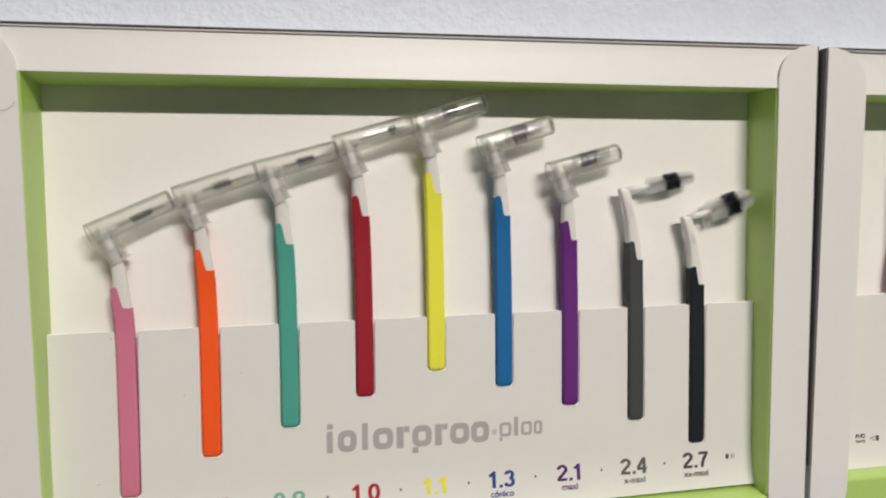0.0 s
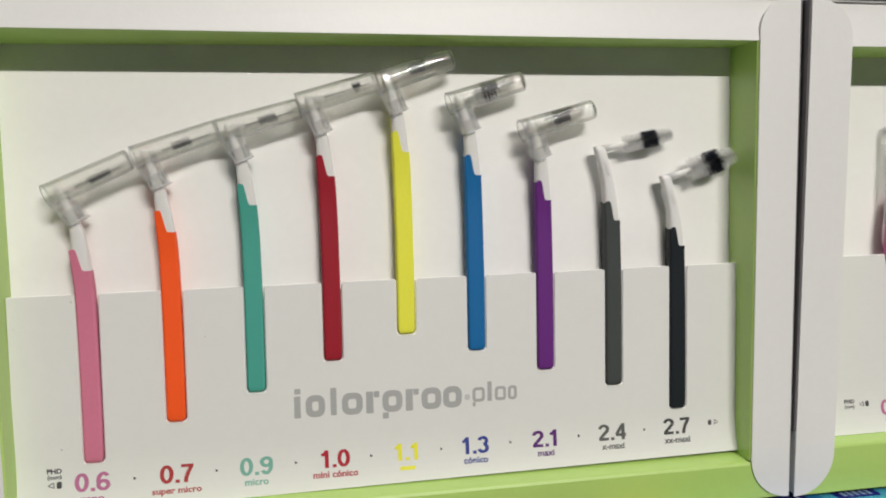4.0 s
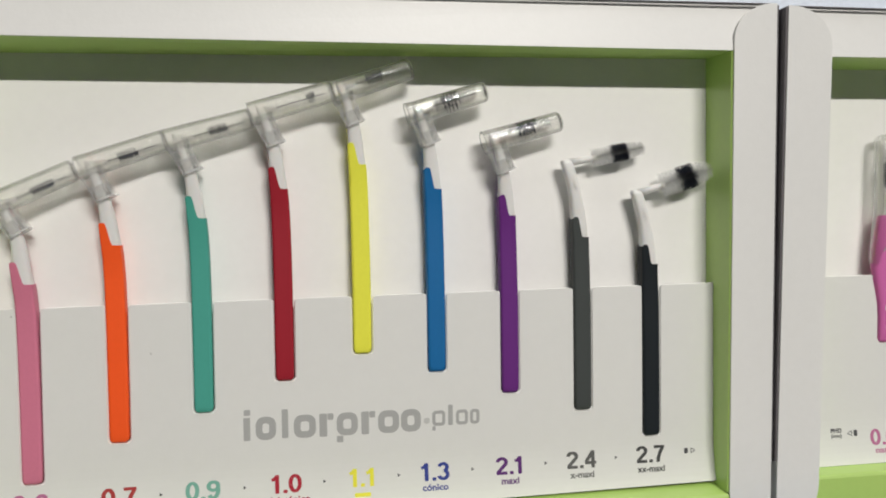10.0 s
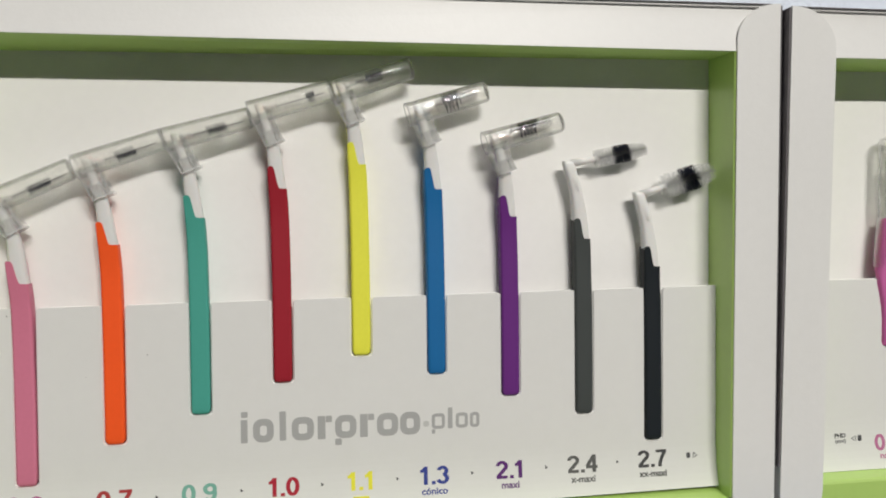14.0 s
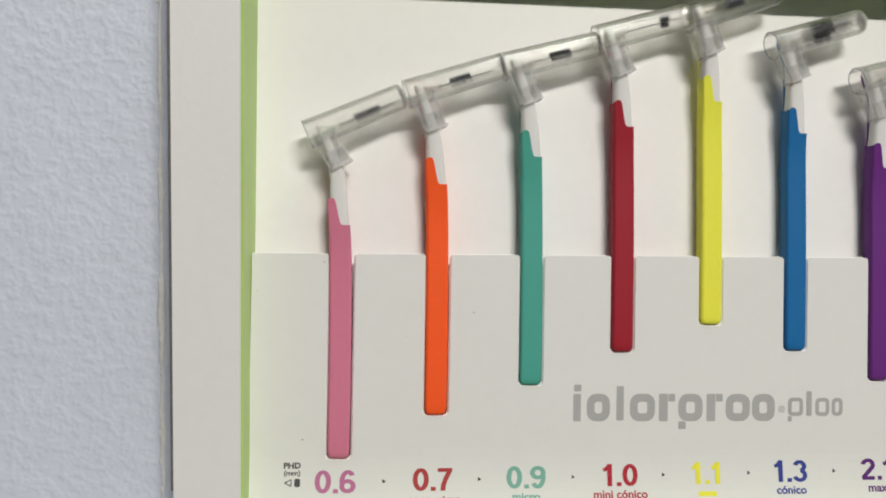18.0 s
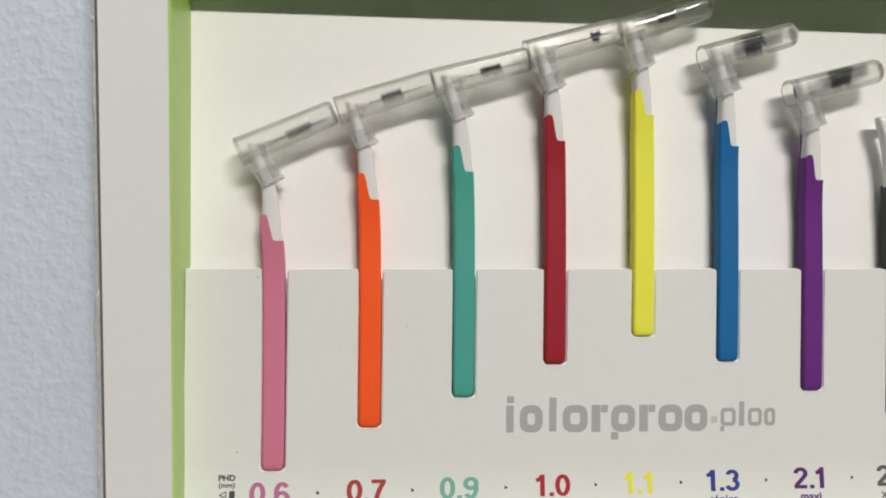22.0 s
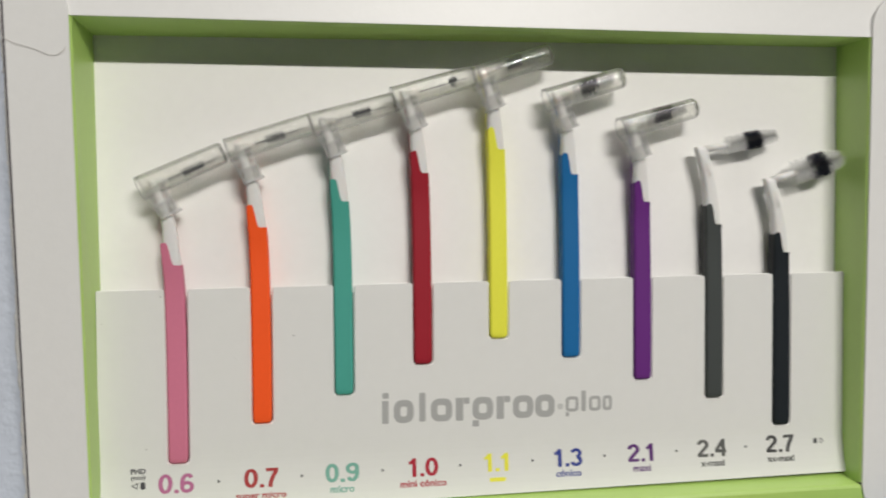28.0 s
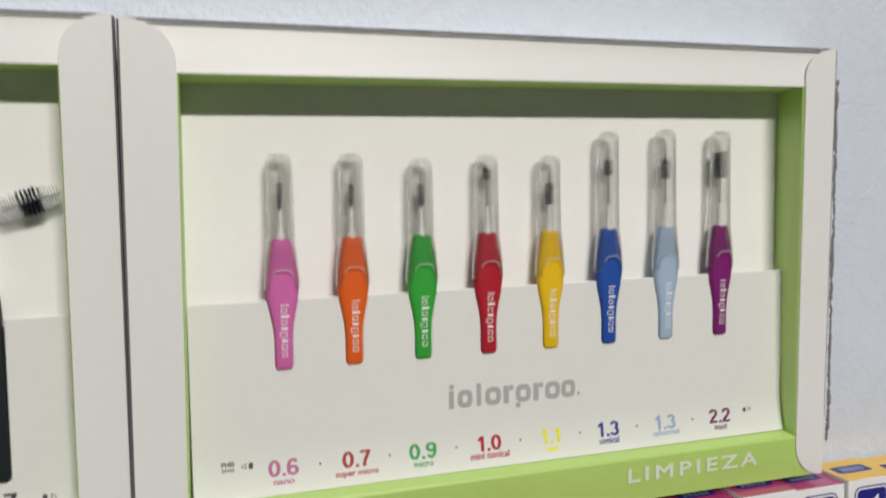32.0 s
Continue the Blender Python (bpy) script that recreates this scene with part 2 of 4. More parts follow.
def flat_ring(centre, half_w, half_d, r, front=16):
    """A rounded-rectangle ring in x and y whose front and back carry many points."""
    r = min(r, half_w * 0.95, half_d * 0.95)
    ring = [(-half_w + r + 2 * (half_w - r) * i / front, -half_d) for i in range(front)]
    ring += [(half_w - r + r * math.sin(a), -half_d + r - r * math.cos(a)) for a in (0, 0.39, 0.79, 1.18)]
    ring += [(half_w, -half_d + r), (half_w, half_d - r)]
    ring += [(half_w - r + r * math.cos(a), half_d - r + r * math.sin(a)) for a in (0.39, 0.79, 1.18)]
    ring += [(half_w - r - 2 * (half_w - r) * i / front, half_d) for i in range(front)]
    ring += [(-half_w + r - r * math.sin(a), half_d - r + r * math.cos(a)) for a in (0, 0.39, 0.79, 1.18)]
    ring += [(-half_w, half_d - r), (-half_w, -half_d + r)]
    ring += [(-half_w + r - r * math.cos(a), -half_d + r - r * math.sin(a)) for a in (0.39, 0.79, 1.18)]
    return [Vector(centre) + Vector((x, y, 0)) for x, y in ring]


def lettering(name, text, x, z, y, high, mat, parent, wide=None, align=0.5, weight=0.0, label="", lean=0.0, foot=0.0, gap=1.0):
    """Printed words: their foot at z, their height (and width) as given, just proud of the depth y."""
    curve = bpy.data.curves.new(name, "FONT")
    curve.body, curve.resolution_u, curve.bevel_depth, curve.bevel_resolution = text, 3, weight * 0.8, 0
    curve.space_character = gap
    ob = new(name, curve)
    me = bpy.data.meshes.new_from_object(ob.evaluated_get(bpy.context.evaluated_depsgraph_get()))
    bpy.data.objects.remove(ob)
    bpy.data.curves.remove(curve)
    co = np.array([v.co[:2] for v in me.vertices])
    low, top = co.min(0), co.max(0)
    sz = high / (top[1] - low[1])
    sx = sz if wide is None else wide / (top[0] - low[0])
    span = (top[0] - low[0]) * sx
    bm = bmesh.new()
    bm.from_mesh(me)
    for v in bm.verts:
        lx, lz = (v.co.x - low[0]) * sx - span * align, (v.co.y - low[1]) * sz
        v.co = (x + lx, y - 0.006 - 0.03 * v.co.z, z + lz + lean * lx)
        if foot:
            v.co.y += bow(v.co.z, foot)
    bpy.data.meshes.remove(me)
    return part(name, bm, mat, parent, label)


def ellipse(cx, cz, rx, rz, a0, a1, n=14):
    return [(cx + rx * math.cos(radians(lerp(a0, a1, i / n))), cz + rz * math.sin(radians(lerp(a0, a1, i / n)))) for i in range(n + 1)]


def lerp(a, b, t):
    return a + (b - a) * t


def digit_strokes(ch):
    """Centre lines of a bold upright numeral, one unit high."""
    if ch == "0":
        return 0.58, [ellipse(0.29, 0.5, 0.20, 0.42, 0, 360, 24)]
    if ch == "1":
        return 0.46, [[(0.27, 0.0), (0.27, 1.0)], [(0.03, 0.74), (0.15, 0.77), (0.25, 0.92)]]
    if ch == "2":
        return 0.58, [ellipse(0.29, 0.70, 0.20, 0.22, 175, -28) + [(0.12, 0.16), (0.10, 0.05)], [(0.04, 0.08), (0.54, 0.08)]]
    if ch == "3":
        return 0.58, [ellipse(0.28, 0.715, 0.18, 0.205, 165, -80), ellipse(0.28, 0.30, 0.205, 0.22, 80, -165)]
    if ch == "4":
        return 0.60, [[(0.42, 0.0), (0.42, 1.0)], [(0.40, 0.93), (0.09, 0.36)], [(0.03, 0.30), (0.58, 0.30)]]
    if ch == "7":
        return 0.56, [[(0.03, 0.92), (0.55, 0.92)], [(0.48, 0.90), (0.33, 0.55), (0.24, 0.25), (0.22, 0.0)]]
    six = [ellipse(0.29, 0.30, 0.20, 0.22, 0, 360, 24), ellipse(0.30, 0.50, 0.21, 0.42, 40, 190)]
    return 0.58, six if ch == "6" else [[(0.58 - x, 1 - z) for x, z in s] for s in six]


def numeral(name, digits, x, z, y, high, mat, parent, label, foot, bold=0.175):
    """A printed size, its foot at z and its middle at x, drawn with strokes of one width."""
    lines, at = [], 0.0
    for ch in digits:
        if ch == ".":
            lines.append([(at + 0.11, 0.0), (at + 0.11, bold)])
            at += 0.24
            continue
        wide, strokes = digit_strokes(ch)
        lines += [[(at + u, v) for u, v in s] for s in strokes]
        at += wide + 0.05
    bm = bmesh.new()
    for k, run in enumerate(lines):
        pts = [Vector(p) for p in run]
        closed = (pts[0] - pts[-1]).length < 1e-4
        pair = []
        for i, p in enumerate(pts):
            before = pts[i - 1] if i else (pts[-2] if closed else p)
            after = pts[i + 1] if i < len(pts) - 1 else (pts[1] if closed else p)
            d = (after - before).normalized() * bold / 2
            row = []
            for s in (1, -1):
                px, pz = x + (p.x - s * d.y - (at - 0.05) / 2) * high * 1.28, z + min(1, max(0, p.y + s * d.x)) * high
                row.append(bm.verts.new((px, y - 0.006 - 0.0006 * (k % 3) + bow(pz, foot), pz)))
            pair.append(row)
        for p0, p1 in zip(pair, pair[1:]):
            bm.faces.new((p0[0], p0[1], p1[1], p1[0]))
    return part(name, bm, mat, parent, label)


def bars(name, rects, y, mat, parent, label="", foot=0.0):
    """Plain printed bars; rects: x0, x1, z0, z1."""
    bm = bmesh.new()
    for x0, x1, z0, z1 in rects:
        r = min(x1 - x0, z1 - z0) * 0.3
        plate(bm, round_rect(x0, x1, z0, z1, r, 3), y - 0.006, 0.003)
    for v in bm.verts:
        v.co.y += bow(v.co.z, foot) if foot else 0
    return part(name, bm, mat, parent, label)


def ring_plate(bm, x0, x1, z0, z1, stroke, y):
    """A hollow rounded block."""
    outer, inner = round_rect(x0, x1, z0, z1, stroke * 1.2, 4), round_rect(x0 + stroke, x1 - stroke, z0 + stroke, z1 - stroke, stroke * 0.4, 4)
    a, b = [bm.verts.new((x, y, z)) for x, z in outer], [bm.verts.new((x, y, z)) for x, z in inner]
    n = len(a)
    for i in range(n):
        bm.faces.new((a[i], a[(i + 1) % n], b[(i + 1) % n], b[i]))


def word_mark(blocks, x0, z0, scale, y, mat, parent):
    """A wordmark as plain blocks. blocks: left, right, up, down, kind, in hundredths of its length; h: hollow, s: solid."""
    for left, right, low, high, kind in blocks:
        bm = bmesh.new()
        xa, xb, za, zb = x0 + left * scale, x0 + right * scale, z0 + low * scale, z0 + high * scale
        if kind == "h":
            ring_plate(bm, xa, xb, za, zb, (2.75 if high - low > 9 else 1.35) * scale, y - 0.006)
        else:
            plate(bm, round_rect(xa, xb, za, zb, 0.35 * scale, 3), y - 0.006, 0.003)
        part("printed_block", bm, mat, parent)


LONG_MARK = [(0, 2.7, 0, 9.6, "s"), (0.2, 2.8, 10.5, 12.9, "s"), (4.9, 13.2, 0, 9.7, "h"), (15.6, 18.2, 0.3, 12.4, "s"), (20.5, 29.6, 0, 9.7, "h"), (31.1, 34.3, 0, 9.7, "s"),
             (34.5, 37.0, 7.0, 9.7, "s"), (38.3, 47.2, 0, 9.7, "h"), (38.3, 41.0, -2.8, -0.1, "s"), (48.7, 51.9, 0, 9.7, "s"), (52.1, 54.6, 7.0, 9.7, "s"), (55.8, 64.8, 0, 9.7, "h"), (65.6, 74.2, 0, 9.7, "h")]
SHORT_MARK = [(79.2, 84.9, 1.0, 7.6, "h"), (79.2, 80.6, -1.0, 0.9, "s"), (86.2, 88.2, 1.0, 9.9, "s"), (89.6, 94.9, 1.0, 7.5, "h"), (95.8, 100, 1.0, 7.5, "h")]


# ---- the shop round the display ----
WALL_Y = 26.34
bm = bmesh.new()
block(bm, -200, 240, WALL_Y, WALL_Y + 12, 0, 288)
solo("wall_back", bm, WALL, "pale blue-white plastered wall with a lumpy roller finish", "wall", "structure")
bm = bmesh.new()
block(bm, -212, 252, -412, -400, 0, 288)
solo("wall_front", bm, ROOM, "plain grey shop wall across the room", "wall", "structure")
bm = bmesh.new()
block(bm, -212, -200, -400, WALL_Y + 12, 0, 288)
solo("wall_left", bm, ROOM, "plain grey shop side wall", "wall", "structure")
bm = bmesh.new()
block(bm, 240, 252, -400, WALL_Y + 12, 0, 288)
solo("wall_right", bm, ROOM, "plain grey shop side wall beyond the cartons", "wall", "structure")
bm = bmesh.new()
block(bm, -212, 252, -412, WALL_Y + 12, -10, 0)
solo("floor", bm, FLOORING, "grey vinyl shop floor", "floor", "structure")
bm = bmesh.new()
block(bm, -212, 252, -412, WALL_Y + 12, 288, 298)
solo("ceiling", bm, ROOM, "plain grey shop ceiling", "ceiling", "structure")


# ---- the two display cases ----
def side_flap(bm, xi_top, xi_low, xo_top, xo_low, z_low, z_top, z_in, y, thick):
    """A side strip whose inner corners are rounded off at the top and at the foot. i: inner edge, o: outer edge."""
    s = 1 if xo_top > xi_top else -1
    rt, rb = abs(xo_top - xi_top) * 0.93, abs(xo_low - xi_low) * 0.96
    pts = []
    for i in range(11):
        a = radians(90 * i / 10)
        pts.append((xi_top + s * rt * (1 - math.sin(a)) , z_top - rt * 0.86 * (1 - math.cos(a))))
    # from the top edge round to the inner edge, down it, round the foot, and up the outer edge
    for i in range(11):
        a = radians(90 * i / 10)
        pts.append((xi_low + s * rb * (1 - math.cos(a)), z_low + rb * (1 - math.sin(a))))
    pts += [(xo_low, z_low), (xo_top, z_top)]
    plate(bm, pts, y, thick)


def crease_line(name, points, wide, y, mat, parent, label="", foot=0.0):
    bm = bmesh.new()
    for (x0, z0), (x1, z1) in zip(points, points[1:]):
        d = Vector((x1 - x0, z1 - z0)).normalized() * wide / 2
        plate(bm, [(x0 - d.y, z0 + d.x), (x1 - d.y, z1 + d.x), (x1 + d.y, z1 - d.x), (x0 + d.y, z0 - d.x)], y - 0.006, 0.003)
    for v in bm.verts:
        v.co.y += bow(v.co.z, foot) if foot else 0
    return part(name, bm, mat, parent, label)


def display_case(c, label):
    """A shallow cardboard display: white frame, green recess and lip, backing and a slotted pocket card. c: its measures."""
    case = thing("display_case", label, "display case", "display cases on the wall")
    f, p, b = c["front"], c["pocket"], c["back"]
    (otl, otr, obl, obr), (itl, itr, ibl, ibr) = c["outer"], c["inner"]
    (btl, btr, bbl, bbr) = c["rear"]
    t = 0.06

    def piece(name, bm, mat, label):
        """A part of the case, whose front leans away from the wall towards its top."""
        for v in bm.verts:
            v.co.y -= c["lean"] * max(0, v.co.z - 138.5) / 15 * (WALL_Y - v.co.y) / (WALL_Y - f)
        return part(name, bm, mat, case, label)

    bm = bmesh.new()
    plate(bm, [btl, btr, bbr, bbl], b, WALL_Y - b - 0.02)
    piece("back_panel", bm, BACKING, "white backing card in the recess")
    # top strip with its return to the wall
    bm = bmesh.new()
    plate(bm, [itl, itr, (lerp(itr[0], otr[0], 0.9), itr[1]), (lerp(itr[0], otr[0], 0.9), otr[1] - 0.02), (lerp(itl[0], otl[0], 0.9), otl[1] - 0.02), (lerp(itl[0], otl[0], 0.9), itl[1])], f, t)
    for v in bm.verts:
        v.co.y += 0.12 * max(0, v.co.z - itl[1] - 0.3)
    slab(bm, [(otl[0] + 0.1, f + t, otl[1] - 0.02), (otr[0] - 0.1, f + t, otr[1] - 0.02), (otr[0] - 0.1, f + t, otr[1] - 0.02 - t), (otl[0] + 0.1, f + t, otl[1] - 0.02 - t)], (0, WALL_Y - f - t - 0.02, 0))
    piece("top_strip", bm, CARD, "white card top strip of the frame")
    # green recess linings
    def lining(name, a0, a1, b0, b1, into):
        bm = bmesh.new()
        lead = f + t if into[2] else f - 0.004
        turn = 0 if into[2] else -math.copysign(0.05, into[0])
        mid = lead + abs(turn)
        if turn:  # a narrow fold along the front edge
            slab(bm, [(a0[0], lead, a0[1]), (a1[0], lead, a1[1]), (a1[0] + turn, mid, a1[1]), (a0[0] + turn, mid, a0[1])], into)
        slab(bm, [(a0[0] + turn, mid, a0[1]), (a1[0] + turn, mid, a1[1]), (b1[0], b, b1[1]), (b0[0], b, b0[1])], into)
        piece(name, bm, GREEN, "green printed recess lining")
    lining("top_lining", itl, itr, btl, btr, (0, 0, t))
    lining("side_lining", itl, ibl, btl, bbl, (-t, 0, 0))
    lining("side_lining", itr, ibr, btr, bbr, (t, 0, 0))
    # side strips, each with its return to the wall
    for (ti, li, to, lo, s) in ((itl, ibl, otl, obl, -1), (itr, ibr, otr, obr, 1)):
        bm = bmesh.new()
        side_flap(bm, ti[0], li[0], to[0], lo[0], obl[1], to[1], ti[1], f - 0.055, 0.05)
        piece("side_strip", bm, CARD, "white card side strip with rounded ends")
        bm = bmesh.new()
        slab(bm, [(lo[0], f, lo[1] + 0.1), (to[0], f, to[1]), (to[0] - s * t, f, to[1]), (lo[0] - s * t, f, lo[1] + 0.1)], (0, WALL_Y - f - 0.02, 0))
        bmesh.ops.bisect_plane(bm, geom=bm.verts[:] + bm.edges[:] + bm.faces[:], plane_co=(0, 0, 141.2), plane_no=(0, 0, 1), clear_inner=True)
        piece("side_return", bm, BOARD, "grey board return behind the frame")
        bm = bmesh.new()
        u = 3.2 / (to[1] - lo[1])
        xm = lerp(lo[0], to[0], u)
        slab(bm, [(lo[0], f, lo[1] + 0.1), (xm, f, lo[1] + 3.2), (xm - s * t, f, lo[1] + 3.2), (lo[0] - s * t, f, lo[1] + 0.1)], (0, WALL_Y - f - 0.02, 0))
        piece("side_return", bm, CARD, "white card return behind the frame")
    # dark strips along the outer edges: raw card plus the shadow gap, as solid colour
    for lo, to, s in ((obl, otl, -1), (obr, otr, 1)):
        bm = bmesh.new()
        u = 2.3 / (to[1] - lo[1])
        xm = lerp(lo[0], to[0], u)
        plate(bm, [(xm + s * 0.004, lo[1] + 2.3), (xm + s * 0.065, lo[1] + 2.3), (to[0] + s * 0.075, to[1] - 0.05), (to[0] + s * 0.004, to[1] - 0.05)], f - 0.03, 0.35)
        piece("edge_gap_shade", bm, EDGE_SHADE, "dark raw edge of the folded card, with its shadow gap painted in")
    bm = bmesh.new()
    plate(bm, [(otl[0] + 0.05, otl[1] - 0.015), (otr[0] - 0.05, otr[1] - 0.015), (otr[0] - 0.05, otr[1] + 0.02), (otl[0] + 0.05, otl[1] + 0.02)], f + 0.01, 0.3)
    piece("edge_gap_shade", bm, EDGE_SHADE, "dark raw edge of the folded card, with its shadow gap painted in")
    # green ledge and lip under the pocket
    bm = bmesh.new()
    zl, zf, zb = c["ledge"]
    x0, x1 = ibl[0], ibr[0]
    o0, o1 = obl[0] + 0.15, obr[0] - 0.15
    rim = [(f + 0.10, zf), (f + 0.03, zf - 0.03), (f, zf - 0.11)]
    prof = [(p + 0.05, zl)] + rim + [(f + 0.015, zb), (f + 0.08, zb), (f + 0.08, zf - 0.1), (p + 0.05, zl - 0.07)]
    slab(bm, [(x0, y, z) for y, z in prof], (x1 - x0, 0, 0))
    for u0, u1 in ((o0, x0), (x1, o1)):
        block(bm, u0, u1, f + 0.006, f + 0.08, zb, zf - 0.11)
    slab(bm, [(o0, f + 0.08, zb), (o0, WALL_Y - 0.02, zb), (o0, WALL_Y - 0.02, zb + t), (o0, f + 0.08, zb + t)], (o1 - o0, 0, 0))
    lip = piece("bottom_lip", bm, GREEN, "bright green folded lip with white capitals")
    return case, lip


def bow(z, foot):
    """How far a pocket card comes forward near its foot."""
    u = max(0, (foot + 1.7 - z) / 1.7)
    return -0.26 * u * u


def notch(x, half, foot, top, r=0.13, flare=0.09):
    """The outline of a slot in a pocket card, from its left rim round its foot to its right rim."""
    return arc(x - half - flare, top - flare, flare, flare, 90, 0, 4) + arc(x - half + r, foot + r, r, r, 180, 270, 4) + arc(x + half - r, foot + r, r, r, 270, 360, 4) + arc(x + half + flare, top - flare, flare, flare, 180, 90, 4)


def pocket_card(c, slots, case):
    (ptl, ptr, pbl, pbr) = c["card"]
    pts = [pbl, ptl]
    for s in slots:
        pts += s
    pts += [ptr, pbr]
    bm = bmesh.new()
    plate(bm, pts, c["pocket"], 0.07)
    bm.normal_update()
    bmesh.ops.triangulate(bm, faces=[f for f in bm.faces if len(f.verts) > 4])
    foot = pbl[1]
    for i in range(8):
        bmesh.ops.bisect_plane(bm, geom=bm.verts[:] + bm.edges[:] + bm.faces[:], plane_co=(0, 0, foot + 1.7 - i * 0.22), plane_no=(0, 0, 1))
    for v in bm.verts:
        v.co.y += bow(v.co.z, foot)
    return part("pocket_card", bm, POCKET, case, "white slotted pocket card with printed sizes")


def cut_edges(c, slots, card):
    """The pale bevelled cut along the top of a pocket card, between its slots."""
    (ptl, ptr, _, _) = c["card"]
    ends = [ptl] + [p for s in slots for p in (s[0], s[-1])] + [ptr]
    y = c["pocket"]
    for a, b in zip(ends[::2], ends[1::2]):
        bm = bmesh.new()
        slab(bm, [(a[0] + 0.02, y - 0.004, a[1] - 0.03), (b[0] - 0.02, y - 0.004, b[1] - 0.03), (b[0] - 0.03, y + 0.045, b[1] + 0.012), (a[0] + 0.03, y + 0.045, a[1] + 0.012)], (0, 0.02, 0))
        part("cut_edge", bm, BACKING, card)


def slot_rims(slots, y, card):
    """The pale cut edge of the card, seen along the foot and one side of each slot."""
    for s in slots:
        n = len(s)
        run = s[1:-1]
        bm = bmesh.new()
        cx = sum(p[0] for p in s) / n
        low = min(p[1] for p in s)
        out = [bm.verts.new((x, y + 0.012, z)) for x, z in run]
        into = [bm.verts.new((x - math.copysign(0.038, x - cx), y + 0.06, z + (0.03 if z < low + 0.12 else 0))) for x, z in run]
        for i in range(len(run) - 1):
            bm.faces.new((out[i], out[i + 1], into[i + 1], into[i]))
        part("slot_rim", bm, BACKING, card)


CASE_A = dict(front=24.86, pocket=25.75, back=26.22, lean=0.28,
              outer=((-8.15, 154.70), (18.74, 155.03), (-7.72, 138.0), (18.71, 138.0)),
              inner=((-6.50, 153.40), (17.28, 153.54), (-6.24, 139.35), (17.27, 139.35)),
              rear=((-6.30, 153.24), (17.20, 153.58), (-6.15, 139.2), (17.20, 139.2)),
              card=((-6.24, 145.86), (17.28, 146.10), (-6.22, 139.34), (17.26, 139.52)),
              ledge=(139.42, 139.30, 138.0))
CASE_B = dict(front=24.74, pocket=25.60, back=26.18, lean=0.44,
              outer=((18.95, 154.90), (45.06, 155.07), (18.84, 138.0), (45.13, 138.1)),
              inner=((20.50, 153.36), (43.66, 153.60), (20.37, 139.72), (43.80, 139.72)),
              rear=((20.62, 153.30), (43.96, 153.60), (20.52, 139.5), (43.86, 139.5)),
              card=((20.56, 146.20), (43.84, 146.36), (20.56, 139.78), (43.74, 139.80)),
              ledge=(139.80, 139.70, 138.0))

# ---- angled brushes ----
ANGLED = [  # colour name, colour, foot x, foot z, tube tilt, bristles (from, to, radius)
    ("pink", (0.64, 0.192, 0.29), -4.03, 140.80, 24.5, (0.95, 1.60, 0.11)),
    ("orange", (0.97, 0.105, 0.015), -1.62, 141.88, 19, (0.85, 1.40, 0.13)),
    ("teal green", (0.066, 0.35, 0.28), 0.79, 142.64, 16, (0.95, 1.50, 0.13)),
    ("crimson", (0.33, 0.012, 0.025), 3.18, 143.49, 17, (1.45, 1.68, 0.15)),
    ("yellow", (0.82, 0.81, 0.07), 5.54, 144.22, 18.8, (0.85, 1.35, 0.15)),
    ("blue", (0.007, 0.135, 0.36), 7.86, 143.56, 17.4, (0.85, 1.35, 0.26)),
    ("purple", (0.135, 0.022, 0.20), 10.22, 142.78, 16, (0.85, 1.45, 0.25)),
    ("dark grey", (0.055, 0.062, 0.06), 12.65, 142.10, 11, (0.85, 1.40, 0.30)),
    ("black", (0.010, 0.014, 0.018), 15.01, 141.12, 17, (0.85, 1.42, 0.42)),
]
# the curve of a handle: height, sideways shift, half width
SPINE = [(0.0, 0.0, 0.275), (1.5, 0.0, 0.28), (3.2, -0.01, 0.28), (4.6, -0.03, 0.28), (5.4, -0.06, 0.275), (5.9, -0.09, 0.265),
         (6.4, -0.145, 0.235), (6.9, -0.23, 0.20), (7.4, -0.345, 0.19), (7.8, -0.475, 0.195), (8.3, -0.64, 0.20)]


def spine(z):
    for (z0, x0, w0), (z1, x1, w1) in zip(SPINE, SPINE[1:]):
        if z <= z1:
            u = (z - z0) / (z1 - z0)
            u = max(0, u)
            return lerp(x0, x1, u), lerp(w0, w1, u)
    return SPINE[-1][1:]


def core(z, index):
    """Sideways shift and half width of a capped neck, slender inside its sleeve."""
    s, w = spine(z)
    return s + (0.05 if index else 0.11) * max(0, z - 6.2) * max(0, 8.3 - z) / 1.1, w * lerp(1, 0.66, min(1, max(0, (z - 7.1) / 0.3)))


def forward(z, reach=0.40):
    """How far a handle has come forward at a height."""
    u = min(1, max(0, (z - 4.6) / 3.4))
    return -reach * u * u * (3 - 2 * u)


